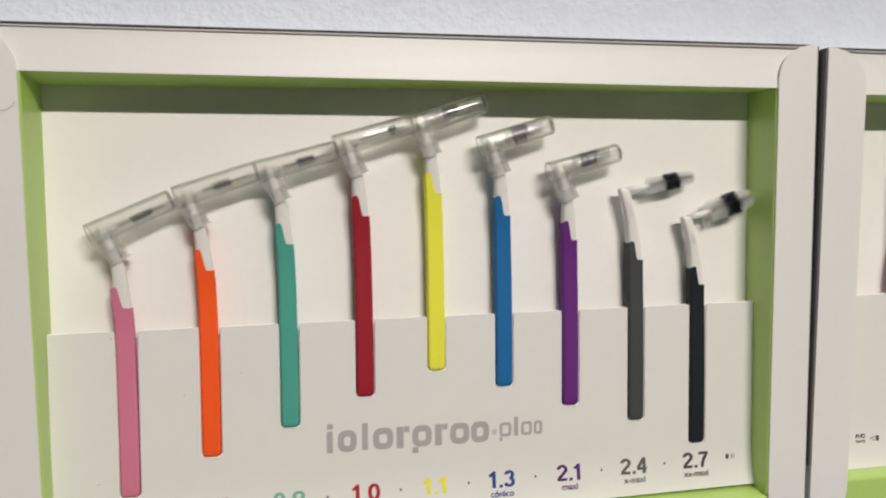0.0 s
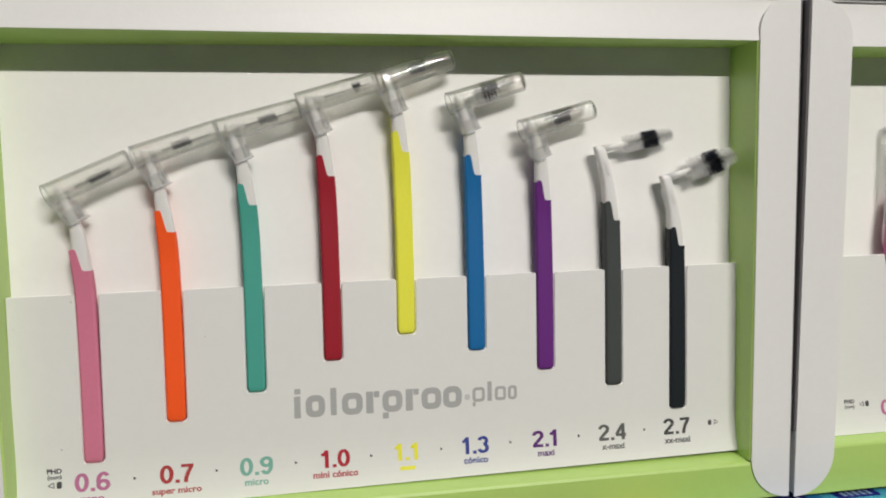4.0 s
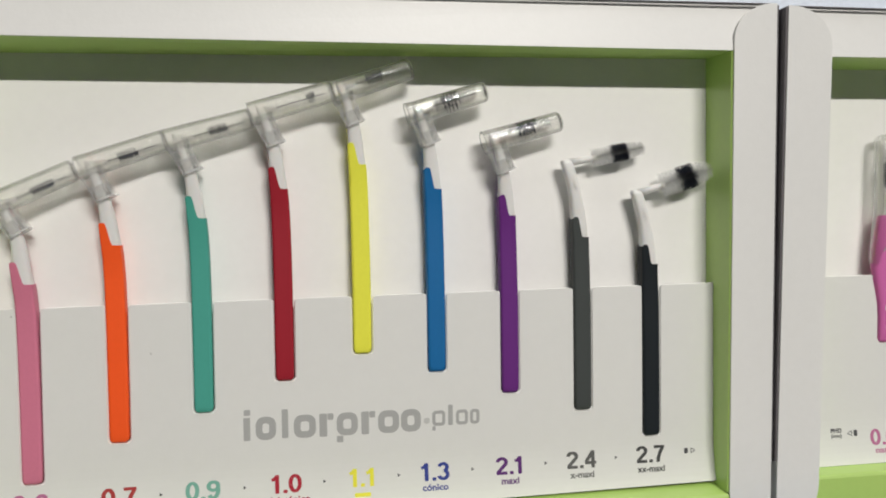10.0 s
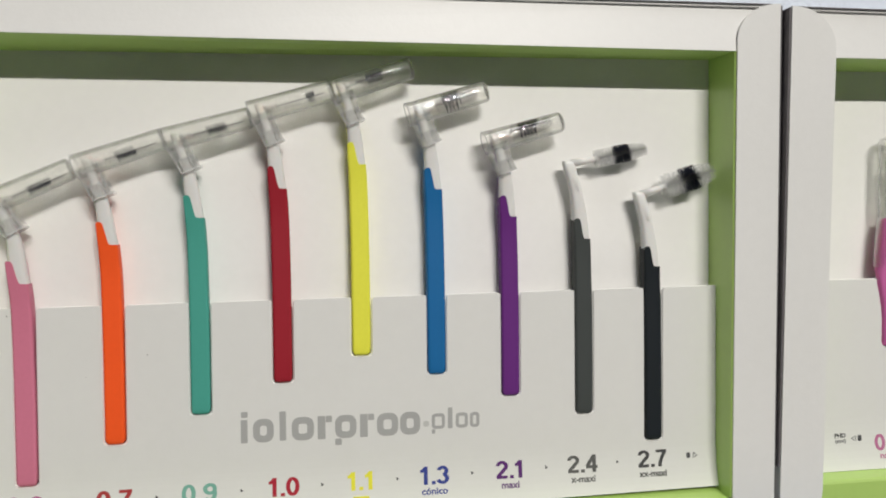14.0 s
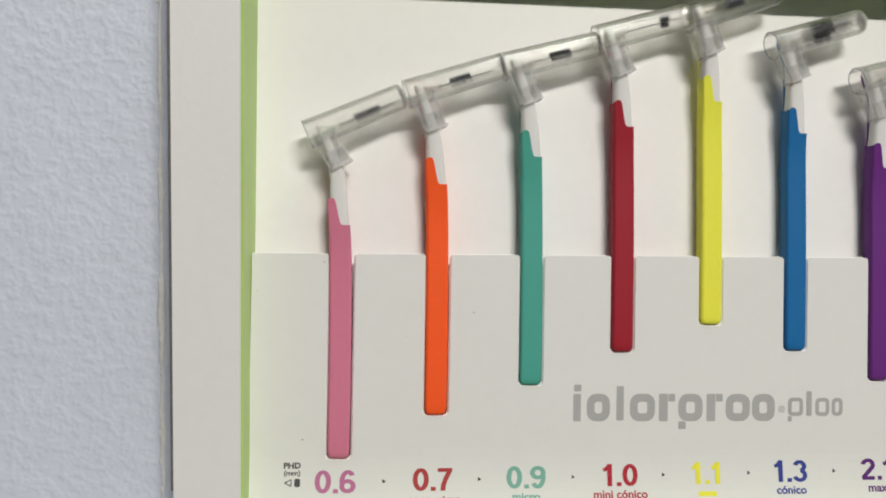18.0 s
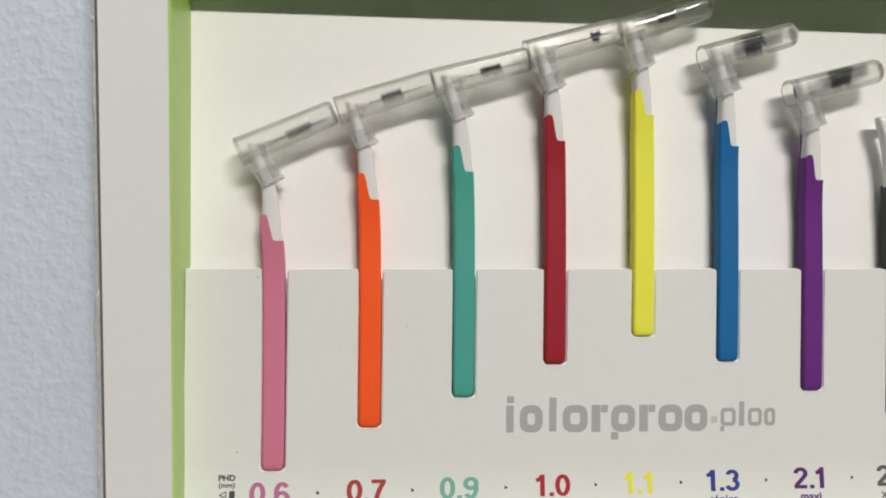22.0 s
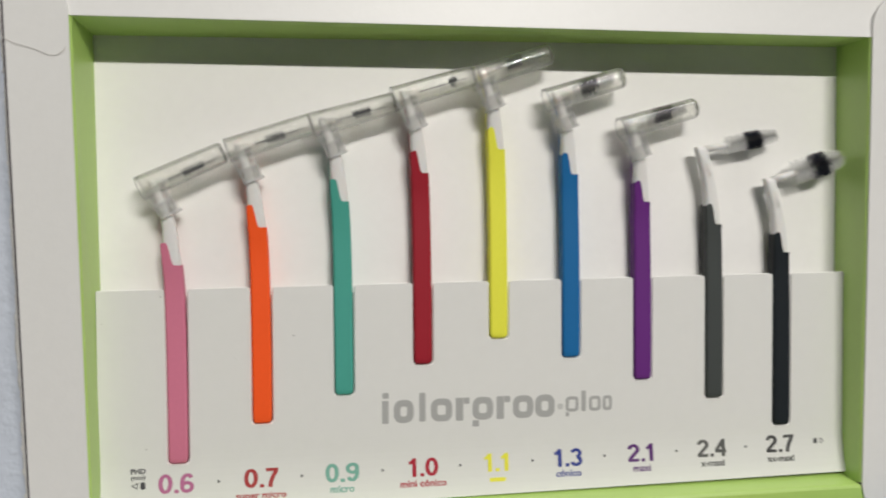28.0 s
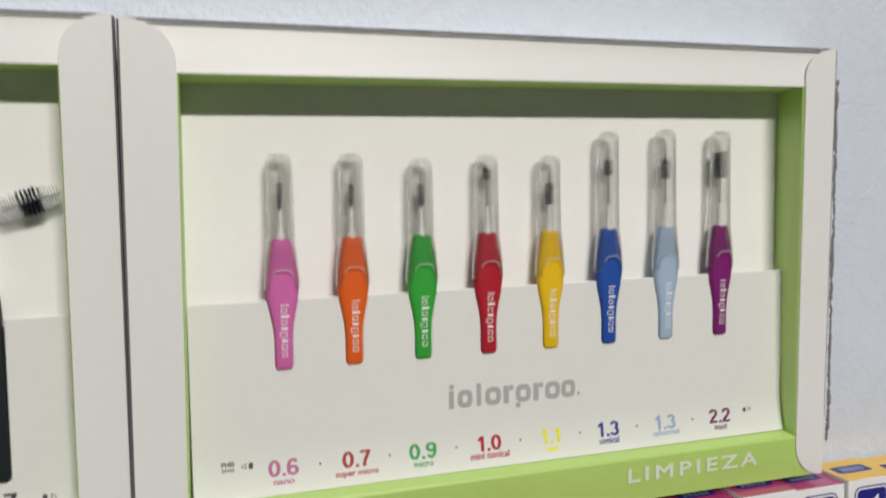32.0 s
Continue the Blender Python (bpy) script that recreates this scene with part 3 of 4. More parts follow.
def filaments(bm, start, axis, length, radius, count, thin, turns, seed, taper=0.0):
    """Fine bristles wound as a screw round an axis."""
    rnd = random.Random(seed)
    axis = Vector(axis).normalized()
    side = axis.cross(Vector((0, 1, 0))).normalized()
    other = axis.cross(side)
    for i in range(count):
        u = (i + rnd.uniform(-0.4, 0.4)) / count
        base = Vector(start) + axis * length * u
        a = 2 * math.pi * turns * u + rnd.uniform(-0.12, 0.12)
        r = radius * (1 - taper * u) * rnd.uniform(0.93, 1.03)
        out = (side * math.cos(a) + other * math.sin(a) + axis * rnd.uniform(-0.07, 0.07)).normalized()
        w1 = out.cross(axis).normalized() * thin
        w2 = axis * thin
        tip = base + out * r
        ring = [base + w1, base - w1 * 0.5 + w2, base - w1 * 0.5 - w2]
        top = [tip + w1, tip - w1 * 0.5 + w2, tip - w1 * 0.5 - w2]
        loft(bm, [ring, top])


def rod(bm, a, b, r0, r1, n=10):
    a, b = Vector(a), Vector(b)
    axis = (b - a).normalized()
    side = axis.cross(Vector((0.1, 0.9, 0.2))).normalized()
    other = axis.cross(side)
    def ring(c, r):
        return [c + (side * math.cos(2 * math.pi * i / n) + other * math.sin(2 * math.pi * i / n)) * r for i in range(n)]
    loft(bm, [ring(a, r0), ring(b, r1)])


def tube(bm, start, axis, up, length, radius, wall, n=28, round_end=0.12, flare=1.0):
    """A clear sleeve with real wall thickness, open at its start and closed by a rounded end."""
    axis, up = Vector(axis).normalized(), Vector(up).normalized()
    other = axis.cross(up)
    def ring(s, r):
        c = Vector(start) + axis * s
        return [c + (up * math.cos(2 * math.pi * i / n) + other * math.sin(2 * math.pi * i / n)) * r for i in range(n)]
    def width(s, r):
        return lerp(r * flare, r * 0.97, s / (length - round_end))
    steps = [0, 0.02, 0.05, 0.4, 0.9, 1.4, 1.9, length - round_end - 0.08, length - round_end - 0.02, length - round_end]
    rings = [ring(s, width(s, radius)) for s in steps]
    rings += [ring(length - round_end * (1 - math.sin(a)), radius * 0.97 - round_end * (1 - math.cos(a))) for a in (0.25, 0.5, 0.75, 1.0, 1.3, 1.5)]
    ends = len(rings)
    inner = [ring(length - wall - round_end * (1 - math.sin(a)), (radius - wall) * 0.97 - round_end * (1 - math.cos(a))) for a in (1.5, 1.0, 0.5)]
    inner += [ring(s, width(s, radius - wall)) for s in reversed(steps)]
    made = loft(bm, rings + inner, closed=False)
    inside = {v for ring_verts in made[ends:] for v in ring_verts}
    for f in bm.faces:
        f.material_index = 1 if all(v in inside for v in f.verts) else 0
    bm.faces.new(made[ends - 1])
    bm.faces.new(made[ends][::-1]).material_index = 1
    for i in range(n):
        bm.faces.new((made[0][i], made[-1][i], made[-1][(i + 1) % n], made[0][(i + 1) % n]))


def angled_brush(spec, index, depth):
    colour, rgb, fx, fz, tilt, (b0, b1, br) = spec
    capped = index < 7
    reach = 0.40 if capped else 0.22
    brush = thing("interdental_brush", f"{colour} angled interdental brush, " + ("clear cap on" if capped else "bristles bare") + ", in slotted card", "interdental brush", "angled brushes in the case")
    mat = plastic(colour.replace(" ", "_") + "_rubber", rgb)
    across, back = (1, 0, 0), (0, 1, 0)
    y = depth
    # the coloured grip, higher on one side than on the other
    bm = bmesh.new()
    rings = []
    hd = 0.22
    for z, k in ((0.0, 0.72), (0.03, 0.88), (0.09, 0.97), (0.2, 1.0)):
        s, w = spine(z)
        rings.append(flat_ring((fx + s, y, fz + z), w * k, hd * k, 0.075, 24))
    for z in (1.0, 2.0, 3.0, 4.0, 4.8, 5.2, 5.4):
        s, w = spine(z)
        rings.append(flat_ring((fx + s, y + forward(z, reach), fz + z), w, hd, 0.075, 24))
    # S-shaped top edge, turned in over the neck
    brim = []
    for shrink in (1.0, 0.93):
        last = []
        for pt in flat_ring((0, 0, 0), 1, hd, 0.075, 24):
            u = (pt.x + 1) / 2
            step = 1 / (1 + math.exp((u - 0.48) * 30))
            z = 5.79 - (0, 0, 0, 0, 0, 0.09, 0.16, 0.20, 0.14)[index] + 0.65 * step - 0.5 * max(0, 0.12 - u)
            s, w = spine(z)
            last.append(Vector((fx + s + pt.x * w * shrink, y + forward(z, reach) + pt.y * shrink, fz + z)))
        brim.append(last)
    rings.append(brim[0])
    made = loft(bm, rings, closed=False)
    bm.faces.new(made[0][::-1])
    loft(bm, brim, closed=False)
    grip = part("grip", bm, mat, brush, f"{colour} rubber grip", True)
    # the white neck, from inside the grip up to the bend
    bm = bmesh.new()
    rings = []
    top = 8.22 if capped else 8.06
    for z in (5.2, 5.75, 6.1, 6.5, 6.9, 7.1, 7.2, 7.3, 7.6, top - 0.14, top - 0.04, top):
        s, w = core(z, index) if capped else spine(z)
        k = 1.0 if z < top - 0.1 else 0.92 if z < top else 0.7
        rings.append(super_ring((fx + s, y + forward(z, reach), fz + z), across, back, w * 0.975 * k, (hd - 0.015) * k * (1 - 0.12 * max(0, z - 6))))
    loft(bm, rings)
    neck = part("neck", bm, NECK, brush, "white plastic neck", True)
    if not capped:
        # a narrow moulded slot down the front of the neck
        bm = bmesh.new()
        (s0, _), (s1, _) = spine(7.15), spine(7.62)
        front = y + forward(7.4, reach) - (hd - 0.015) * 0.86
        a, b, c, d = (Vector((fx + s0 - 0.02, front, fz + 7.15)), Vector((fx + s1 - 0.055, front, fz + 7.62)), Vector((fx + s1 + 0.02, front, fz + 7.60)), Vector((fx + s0 + 0.05, front, fz + 7.1)))
        for p0, p1 in ((a, b), (b, c), (c, d), (d, a)):
            rod(bm, p0, p1, 0.007, 0.007, 6)
        part("neck_slot", bm, NECK, neck, "narrow moulded slot", True)
    # the grip's colour runs on up the back of the neck
    tinted = capped or index == 8
    bm = bmesh.new()
    rings = []
    for z in (5.4, 6.0, 6.5, 7.0, 7.15, 7.3, 7.5, top - 0.25, top - 0.12):
        s, w = core(z, index) if capped else spine(z)
        k = 0.7 if z > top - 0.2 else 1.0
        rings.append(super_ring((fx + s - 0.012, y + forward(z, reach) + (0.14 if capped else 0.11), fz + z), across, back, w * (0.94 if capped else 0.82) * k, 0.07 * k, 16))
    loft(bm, rings)
    part("neck_back", bm, mat if tinted else NECK, brush, "coloured strip along the back of the neck" if tinted else "white back of the neck", True)
    # head: stem, wire and bristles along the tilted axis
    ax = Vector((math.cos(radians(tilt)), 0, math.sin(radians(tilt))))
    up = Vector((-ax.z, 0, ax.x))
    root = Vector((fx - 0.50, y + forward(8.0, reach), fz + 7.96))
    head = root + (up * 0.11 if capped else ax * 0.07)
    bm = bmesh.new()
    rod(bm, head, head + ax * (0.45 if capped else 0.92), 0.13, 0.06 if capped else 0.085, 14)
    part("stem", bm, NECK, brush, "white plastic stem", True)
    bm = bmesh.new()
    far = 1.95 if capped else 2.62
    near = 0.4 if capped else 0.88
    rod(bm, head + ax * near, head + ax * far, 0.015, 0.012, 6)
    for i in range(int((far - near - 0.1) / 0.055)):
        rod(bm, head + ax * (near + 0.05 + i * 0.055) + Vector((0, -0.010, 0.011)), head + ax * (near + 0.10 + i * 0.055) + Vector((0, 0.010, -0.011)), 0.009, 0.009, 4)
    part("wire", bm, WIRE, brush, "twisted steel wire")
    off = -0.05 if capped else 0.58
    bm = bmesh.new()
    pitch = 0.07 if br < 0.2 else 0.115
    filaments(bm, head + ax * (b0 + off), ax, b1 - b0, br, int((b1 - b0) / pitch * (28 if br < 0.2 else 76)), 0.0105 if capped else 0.0095, (b1 - b0) / pitch, 10 + index)
    part("bristles", bm, BLACK, brush, "black bristles")
    if index in (5, 6, 7, 8):
        bm = bmesh.new()
        lo, hi = (0.55, 1.9) if capped else (0.78, 2.55)
        rate = 34 if capped else 44
        for u0, u1, tip in ((lo, b0 + off, 0), (b1 + off, hi, 0.3)):
            filaments(bm, head + ax * u0, ax, u1 - u0, br * 0.98, int((u1 - u0) / 0.085 * rate), 0.006, (u1 - u0) / 0.085, 40 + index, tip)
        part("pale_bristles", bm, PALE, brush, "translucent white bristles")
    if capped:
        drop = (0.0, 0.03, 0.03, 0.07, 0.16, 0.10, 0.17)[index]
        bm = bmesh.new()
        tube(bm, root + ax * -0.35 + up * (0.19 - drop), ax, up, 2.58, 0.335, 0.045, flare=1.1)
        cap = part("cap", bm, CAP, brush, "clear plastic travel cap", True)
        cap.data.materials.append(CAP_INSIDE)
        # raised lip round the open end
        bm = bmesh.new()
        lip_c = root + ax * -0.35 + up * (0.19 - drop)
        hoop = [lip_c + (up * math.cos(a) + Vector(back) * math.sin(a)) * 0.36 for a in np.linspace(0, 2 * math.pi, 21)]
        for p0, p1 in zip(hoop, hoop[1:]):
            rod(bm, p0, p1, 0.016, 0.016, 6)
        part("cap_lip", bm, CAP_RIM, cap, "clear bead round the open end", True)
        # square sleeve, wide under the tube and narrowing down the neck
        low = Vector((fx + (-0.17 if index else -0.09), y + forward(7.2, reach), fz + (7.20 if index else 7.27) - drop * 1.05))
        high = root + Vector((-0.03, 0, 0.05 - drop))
        dn = (low - high).normalized()
        px = Vector((-dn.z, 0, dn.x))
        bm = bmesh.new()
        rings = [super_ring(high, px, back, 0.32, 0.29, 16, 5), super_ring(lerp(high, low, 0.55), px, back, 0.285, 0.28, 16, 5), super_ring(low, px, back, 0.262, 0.27, 16, 5)]
        rings += [super_ring(low, px, back, 0.225, 0.235, 16, 5), super_ring(high, px, back, 0.28, 0.25, 16, 5)]
        made = loft(bm, rings, closed=False)
        for i in range(16):
            bm.faces.new((made[0][i], made[-1][i], made[-1][(i + 1) % 16], made[0][(i + 1) % 16]))
        part("cap_sleeve", bm, SLEEVE, cap, "clear square sleeve over the neck")
        bm = bmesh.new()
        c1 = low + px * 0.035
        rings = [super_ring(c1, px, back, 0.31, 0.30, 16, 5), super_ring(c1 + dn * 0.05, px, back, 0.31, 0.30, 16, 5)]
        rings += [super_ring(c1 + dn * 0.05, px, back, 0.25, 0.25, 16, 5), super_ring(c1, px, back, 0.25, 0.25, 16, 5)]
        made = loft(bm, rings, closed=False)
        for i in range(16):
            bm.faces.new((made[0][i], made[-1][i], made[-1][(i + 1) % 16], made[0][(i + 1) % 16]))
        part("cap_rim", bm, CAP_RIM, cap, "clear rim of the sleeve")
        # a wider collar at the sleeve's foot, with its facets
        bm = bmesh.new()
        mid = low - dn * 0.36
        rings = [super_ring(mid + px * 0.02, px, back, 0.30, 0.30, 16, 6), super_ring(low + px * 0.03, px, back, 0.295, 0.295, 16, 6)]
        rings += [super_ring(low + px * 0.03, px, back, 0.265, 0.265, 16, 6), super_ring(mid + px * 0.02, px, back, 0.27, 0.27, 16, 6)]
        made = loft(bm, rings, closed=False)
        for i in range(16):
            bm.faces.new((made[0][i], made[-1][i], made[-1][(i + 1) % 16], made[0][(i + 1) % 16]))
        part("sleeve_collar", bm, SLEEVE, cap, "clear collar at the sleeve's foot")
        bm = bmesh.new()
        for u in (-0.14, 0.17):
            rod(bm, mid + px * u + Vector((0, -0.30, 0)), low + px * u + Vector((0, -0.295, 0)), 0.013, 0.013, 6)
        rod(bm, mid + px * -0.27 + Vector((0, -0.295, 0)), mid + px * 0.31 + Vector((0, -0.295, 0)), 0.012, 0.012, 6)
        part("collar_facet", bm, CAP_RIM, cap, "bright facet edges of the collar", True)
        # moulded edges running down the sleeve's front corners
        bm = bmesh.new()
        for s in (-1, 1):
            rod(bm, high + px * s * 0.30 + Vector((0, -0.27, 0)), low + px * s * 0.25 + Vector((0, -0.255, 0)), 0.014, 0.014, 6)
        part("sleeve_edge", bm, CAP_RIM, cap, "clear moulded edges of the sleeve", True)
    return brush


# ---- straight brushes ----
STRAIGHT = [  # colour, rgb, foot x, cap top height, bristles (from, to, radius)
    ("pink", (0.62, 0.14, 0.40), 23.58, 7.12, (5.35, 6.15, 0.10)),
    ("orange", (0.74, 0.115, 0.012), 25.96, 7.14, (5.40, 6.10, 0.11)),
    ("green", (0.035, 0.36, 0.04), 28.42, 6.98, (5.35, 6.05, 0.14)),
    ("red", (0.42, 0.012, 0.025), 30.88, 7.10, (6.25, 6.65, 0.17)),
    ("yellow", (0.80, 0.50, 0.01), 33.34, 7.08, (5.32, 6.06, 0.165)),
    ("blue", (0.018, 0.075, 0.36), 35.78, 7.95, (6.35, 6.90, 0.18)),
    ("pale blue", (0.36, 0.47, 0.62), 38.28, 8.06, (6.20, 6.95, 0.185)),
    ("plum", (0.20, 0.012, 0.15), 40.78, 8.02, (6.22, 7.22, 0.265)),
]
GRIP = [(0.0, 0.228, 0.5), (0.03, 0.268, 0.8), (0.12, 0.285, 1), (0.9, 0.279, 1), (1.35, 0.308, 1), (1.8, 0.388, 1), (2.2, 0.479, 1), (2.6, 0.541, 1),
        (2.9, 0.559, 1), (3.2, 0.53, 1), (3.6, 0.456, 0.95), (4.0, 0.376, 0.9), (4.25, 0.331, 0.85), (4.33, 0.285, 0.75), (4.36, 0.182, 0.5)]
MARK = [(0.28, 0.3, 0), (0.85, 0, 0), (0.55, 0.35, 0), (0.85, 0, 0), (0.55, 0, 0), (0.9, 0, 0.35), (0.55, 0, 0), (0.9, 0, 0), (0.9, 0, 0)]


def straight_brush(spec, index, fz, depth):
    colour, rgb, fx, high, (b0, b1, br) = spec
    brush = thing("interdental_brush", f"{colour} straight interdental brush, clear cap on, in slotted card", "interdental brush", "straight brushes in the case")
    mat = plastic(colour.replace(" ", "_") + "_plastic", rgb)
    y = depth
    bm = bmesh.new()
    rings = []
    for z, w, k in GRIP:
        hd = (0.13 + 0.09 * min(1, z / 3)) * k
        rings.append(super_ring((fx, y, fz + z), (1, 0, 0), (0, 1, 0), w, hd, 20, 2.8))
    loft(bm, rings)
    grip = part("grip", bm, mat, brush, f"{colour} plastic grip", True)
    # white marks running down the grip in place of its wordmark
    rects, z = [], 2.20
    for w, up, down in MARK:
        h = max(0.07, 0.215 * w)
        rects.append((fx + 0.02 - 0.13 + (-0.06 if down else 0), fx + 0.02 + 0.12 + (0.06 if up else 0), fz + z - h, fz + z))
        z -= h + 0.05
    for x0, x1, z0, z1 in rects:
        bm = bmesh.new()
        zz = (z0 + z1) / 2 - fz
        face = y - (0.13 + 0.09 * min(1, zz / 3)) - 0.006
        if z1 - z0 > 0.13:
            ring_plate(bm, x0 + 0.025, x1 - 0.025, z0 + 0.012, z1 - 0.012, 0.027, face)
        else:
            plate(bm, round_rect(x0 + 0.025, x1 - 0.01, z0 + 0.016, z1 - 0.016, 0.01, 3), face, 0.004)
        part("printed_block", bm, WHITE_INK, grip)
    # stem, wire, bristles
    bm = bmesh.new()
    loft(bm, [super_ring((fx, y, fz + z), (1, 0, 0), (0, 1, 0), r, r, 14, 2) for z, r in ((4.3, 0.19), (4.38, 0.15), (4.5, 0.11), (4.7, 0.085), (5.0, 0.068), (5.25, 0.05))])
    part("stem", bm, NECK, brush, "white plastic stem", True)
    bm = bmesh.new()
    rod(bm, (fx, y, fz + 5.0), (fx, y, fz + max(b1 + 0.25, 6.5)), 0.016, 0.013, 6)
    part("wire", bm, WIRE, brush, "thin steel wire")
    bm = bmesh.new()
    filaments(bm, (fx, y, fz + b0), (0, 0, 1), b1 - b0, br, int((b1 - b0) / 0.095 * (40 if br < 0.15 else 46)), 0.0125, (b1 - b0) / 0.095, 90 + index)
    part("bristles", bm, BLACK, brush, "black bristles")
    # clear cap: dome at the top, its rim arched higher in front and behind
    n = 48
    def notch_shape(c):
        return math.sqrt(max(0.0, 1 - min(1.0, abs(c) / 0.70) ** 3.2))
    def ring(z, r, arch=0.0, rx=None):
        out = []
        for i in range(n):
            a = 2 * math.pi * i / n
            c, s = math.cos(a), math.sin(a)
            out.append(Vector((fx + (rx or r) * c, y + r * s, fz + z + arch * notch_shape(c))))
        return out
    outer = [ring(2.72, 0.40, 0.62, 0.60), ring(2.75, 0.40, 0.61, 0.60), ring(2.95, 0.40, 0.46, 0.59), ring(3.3, 0.40, 0.24, 0.565), ring(3.9, 0.385, 0.02, 0.505), ring(4.4, 0.375, 0, 0.445), ring(5.5, 0.365, 0, 0.43), ring(high - 0.24, 0.36, 0, 0.415)]
    outer += [ring(high - 0.24 + 0.24 * math.sin(a), 0.16 + 0.20 * math.cos(a), 0, 0.18 + 0.235 * math.cos(a)) for a in (0.35, 0.75, 1.1, 1.4, 1.56)]
    inner = [ring(high - 0.34 + 0.20 * math.sin(a), 0.12 + 0.16 * math.cos(a), 0, 0.13 + 0.205 * math.cos(a)) for a in (1.56, 1.4, 1.1, 0.75, 0.35)]
    inner += [ring(high - 0.36, 0.285, 0, 0.335), ring(5.5, 0.30, 0, 0.35), ring(4.4, 0.33, 0, 0.385), ring(3.9, 0.355, 0.02, 0.475), ring(3.3, 0.37, 0.24, 0.535), ring(2.95, 0.37, 0.46, 0.56), ring(2.75, 0.37, 0.61, 0.57), ring(2.72, 0.37, 0.62, 0.57)]
    bm = bmesh.new()
    made = loft(bm, outer + inner, closed=False)
    k = len(outer)
    bm.faces.new(made[k - 1])
    bm.faces.new(made[k][::-1])
    for i in range(n):
        bm.faces.new((made[0][i], made[-1][i], made[-1][(i + 1) % n], made[0][(i + 1) % n]))
    cap = part("cap", bm, CLEAR, brush, "long clear domed cap", True)
    # fine mould lines down both flanks
    bm = bmesh.new()
    for s in (-1, 1):
        run = [Vector((fx + s * 0.415 * 0.99, y, fz + high - 0.26)), Vector((fx + s * 0.43, y, fz + 5.5)), Vector((fx + s * 0.445, y, fz + 4.4))]
        for a, b in zip(run, run[1:]):
            rod(bm, a, b, 0.023, 0.023, 6)
    part("mould_line", bm, CAP_RIM, cap, "raised mould lines of the cap", True)
    # raised bead along the arched front rim
    bm = bmesh.new()
    beads = []
    for i in range(25):
        a = math.pi * (1.30 + 0.40 * i / 24)
        c, s = math.cos(a), math.sin(a)
        beads.append(Vector((fx + 0.585 * c, y + 0.41 * s, fz + 2.72 + 0.62 * notch_shape(c))))
    for a, b in zip(beads, beads[1:]):
        rod(bm, a, b, 0.020, 0.020, 6)
    part("cap_rim", bm, CAP_RIM, cap, "clear bead on the arched rim", True)
    return brush



case_a, lip_a = display_case(CASE_A, "white cardboard display case, green recess, holding nine angled brushes")
slots = [notch(fx + 0.004, 0.335, fz - 0.05, lerp(145.86, 146.10, (fx + 6.24) / 23.5)) for _, _, fx, fz, _, _ in ANGLED]
card_a = pocket_card(CASE_A, slots, case_a)
slot_rims(slots, CASE_A["pocket"], card_a)
cut_edges(CASE_A, slots, card_a)
for i, spec in enumerate(ANGLED):
    angled_brush(spec, i, 25.89)

case_b, lip_b = display_case(CASE_B, "white cardboard display case, green recess, holding eight straight brushes")


def grip_notch(x, foot, top):
    side = [(z, w) for z, w, k in GRIP if 0.1 < z < 2.5]
    edge = [(w + 0.05, foot + z) for z, w in side if foot + z < top - 0.05] + [(0.51, top - 0.02)]
    left = [(x - w, z) for w, z in reversed(edge)] + [(x - 0.25, foot - 0.05)]
    right = [(x + 0.25, foot - 0.05)] + [(x + w, z) for w, z in edge]
    return [(x - 0.53, top)] + left + right + [(x + 0.53, top)]


FOOT_B = 143.92
slots = [grip_notch(fx, FOOT_B, lerp(146.20, 146.36, (fx - 20.56) / 23.3)) for _, _, fx, _, _ in STRAIGHT]
card_b = pocket_card(CASE_B, slots, case_b)
slot_rims(slots, CASE_B["pocket"], card_b)
cut_edges(CASE_B, slots, card_b)
for i, spec in enumerate(STRAIGHT):
    straight_brush(spec, i, FOOT_B, 25.62)

# ---- print on the pocket cards and lips ----
INKS = {"pink": (0.50, 0.16, 0.31), "red": (0.41, 0.04, 0.04), "crimson": (0.42, 0.01, 0.03), "teal": (0.19, 0.43, 0.35), "green": (0.06, 0.36, 0.10),
        "yellow": (0.85, 0.80, 0.05), "navy": (0.03, 0.05, 0.28), "purple": (0.10, 0.015, 0.16), "grey": (0.11, 0.11, 0.105), "charcoal": (0.055, 0.055, 0.055),
        "pale": (0.30, 0.42, 0.60), "pale_grey": (0.56, 0.56, 0.54), "plum": (0.15, 0.01, 0.10)}
INKS = {k: ink(k + "_ink", v) for k, v in INKS.items()}
SIZES_A = [("0.6", "nano", "pink", -4.09, 0.66), ("0.7", "super micro", "red", -1.67, 1.46), ("0.9", "micro", "teal", 0.71, 0.72), ("1.0", "mini cónico", "crimson", 3.16, 1.42), ("1.1", "", "yellow", 5.47, 0.5),
           ("1.3", "cónico", "navy", 7.75, 0.82), ("2.1", "maxi", "purple", 10.17, 0.58), ("2.4", "x-maxi", "grey", 12.57, 0.82), ("2.7", "xx-maxi", "charcoal", 14.95, 0.96)]
SIZES_B = [("0.6", "nano", "pink", 23.45, 0.7), ("0.7", "super micro", "red", 25.93, 1.5), ("0.9", "micro", "green", 28.31, 0.72), ("1.0", "mini conical", "crimson", 30.83, 1.5), ("1.1", "", "yellow", 33.31, 0.5),
           ("1.3", "conical", "navy", 35.71, 0.86), ("1.3", "cylindrical", "pale", 38.23, 1.2), ("2.2", "maxi", "plum", 40.76, 0.58)]


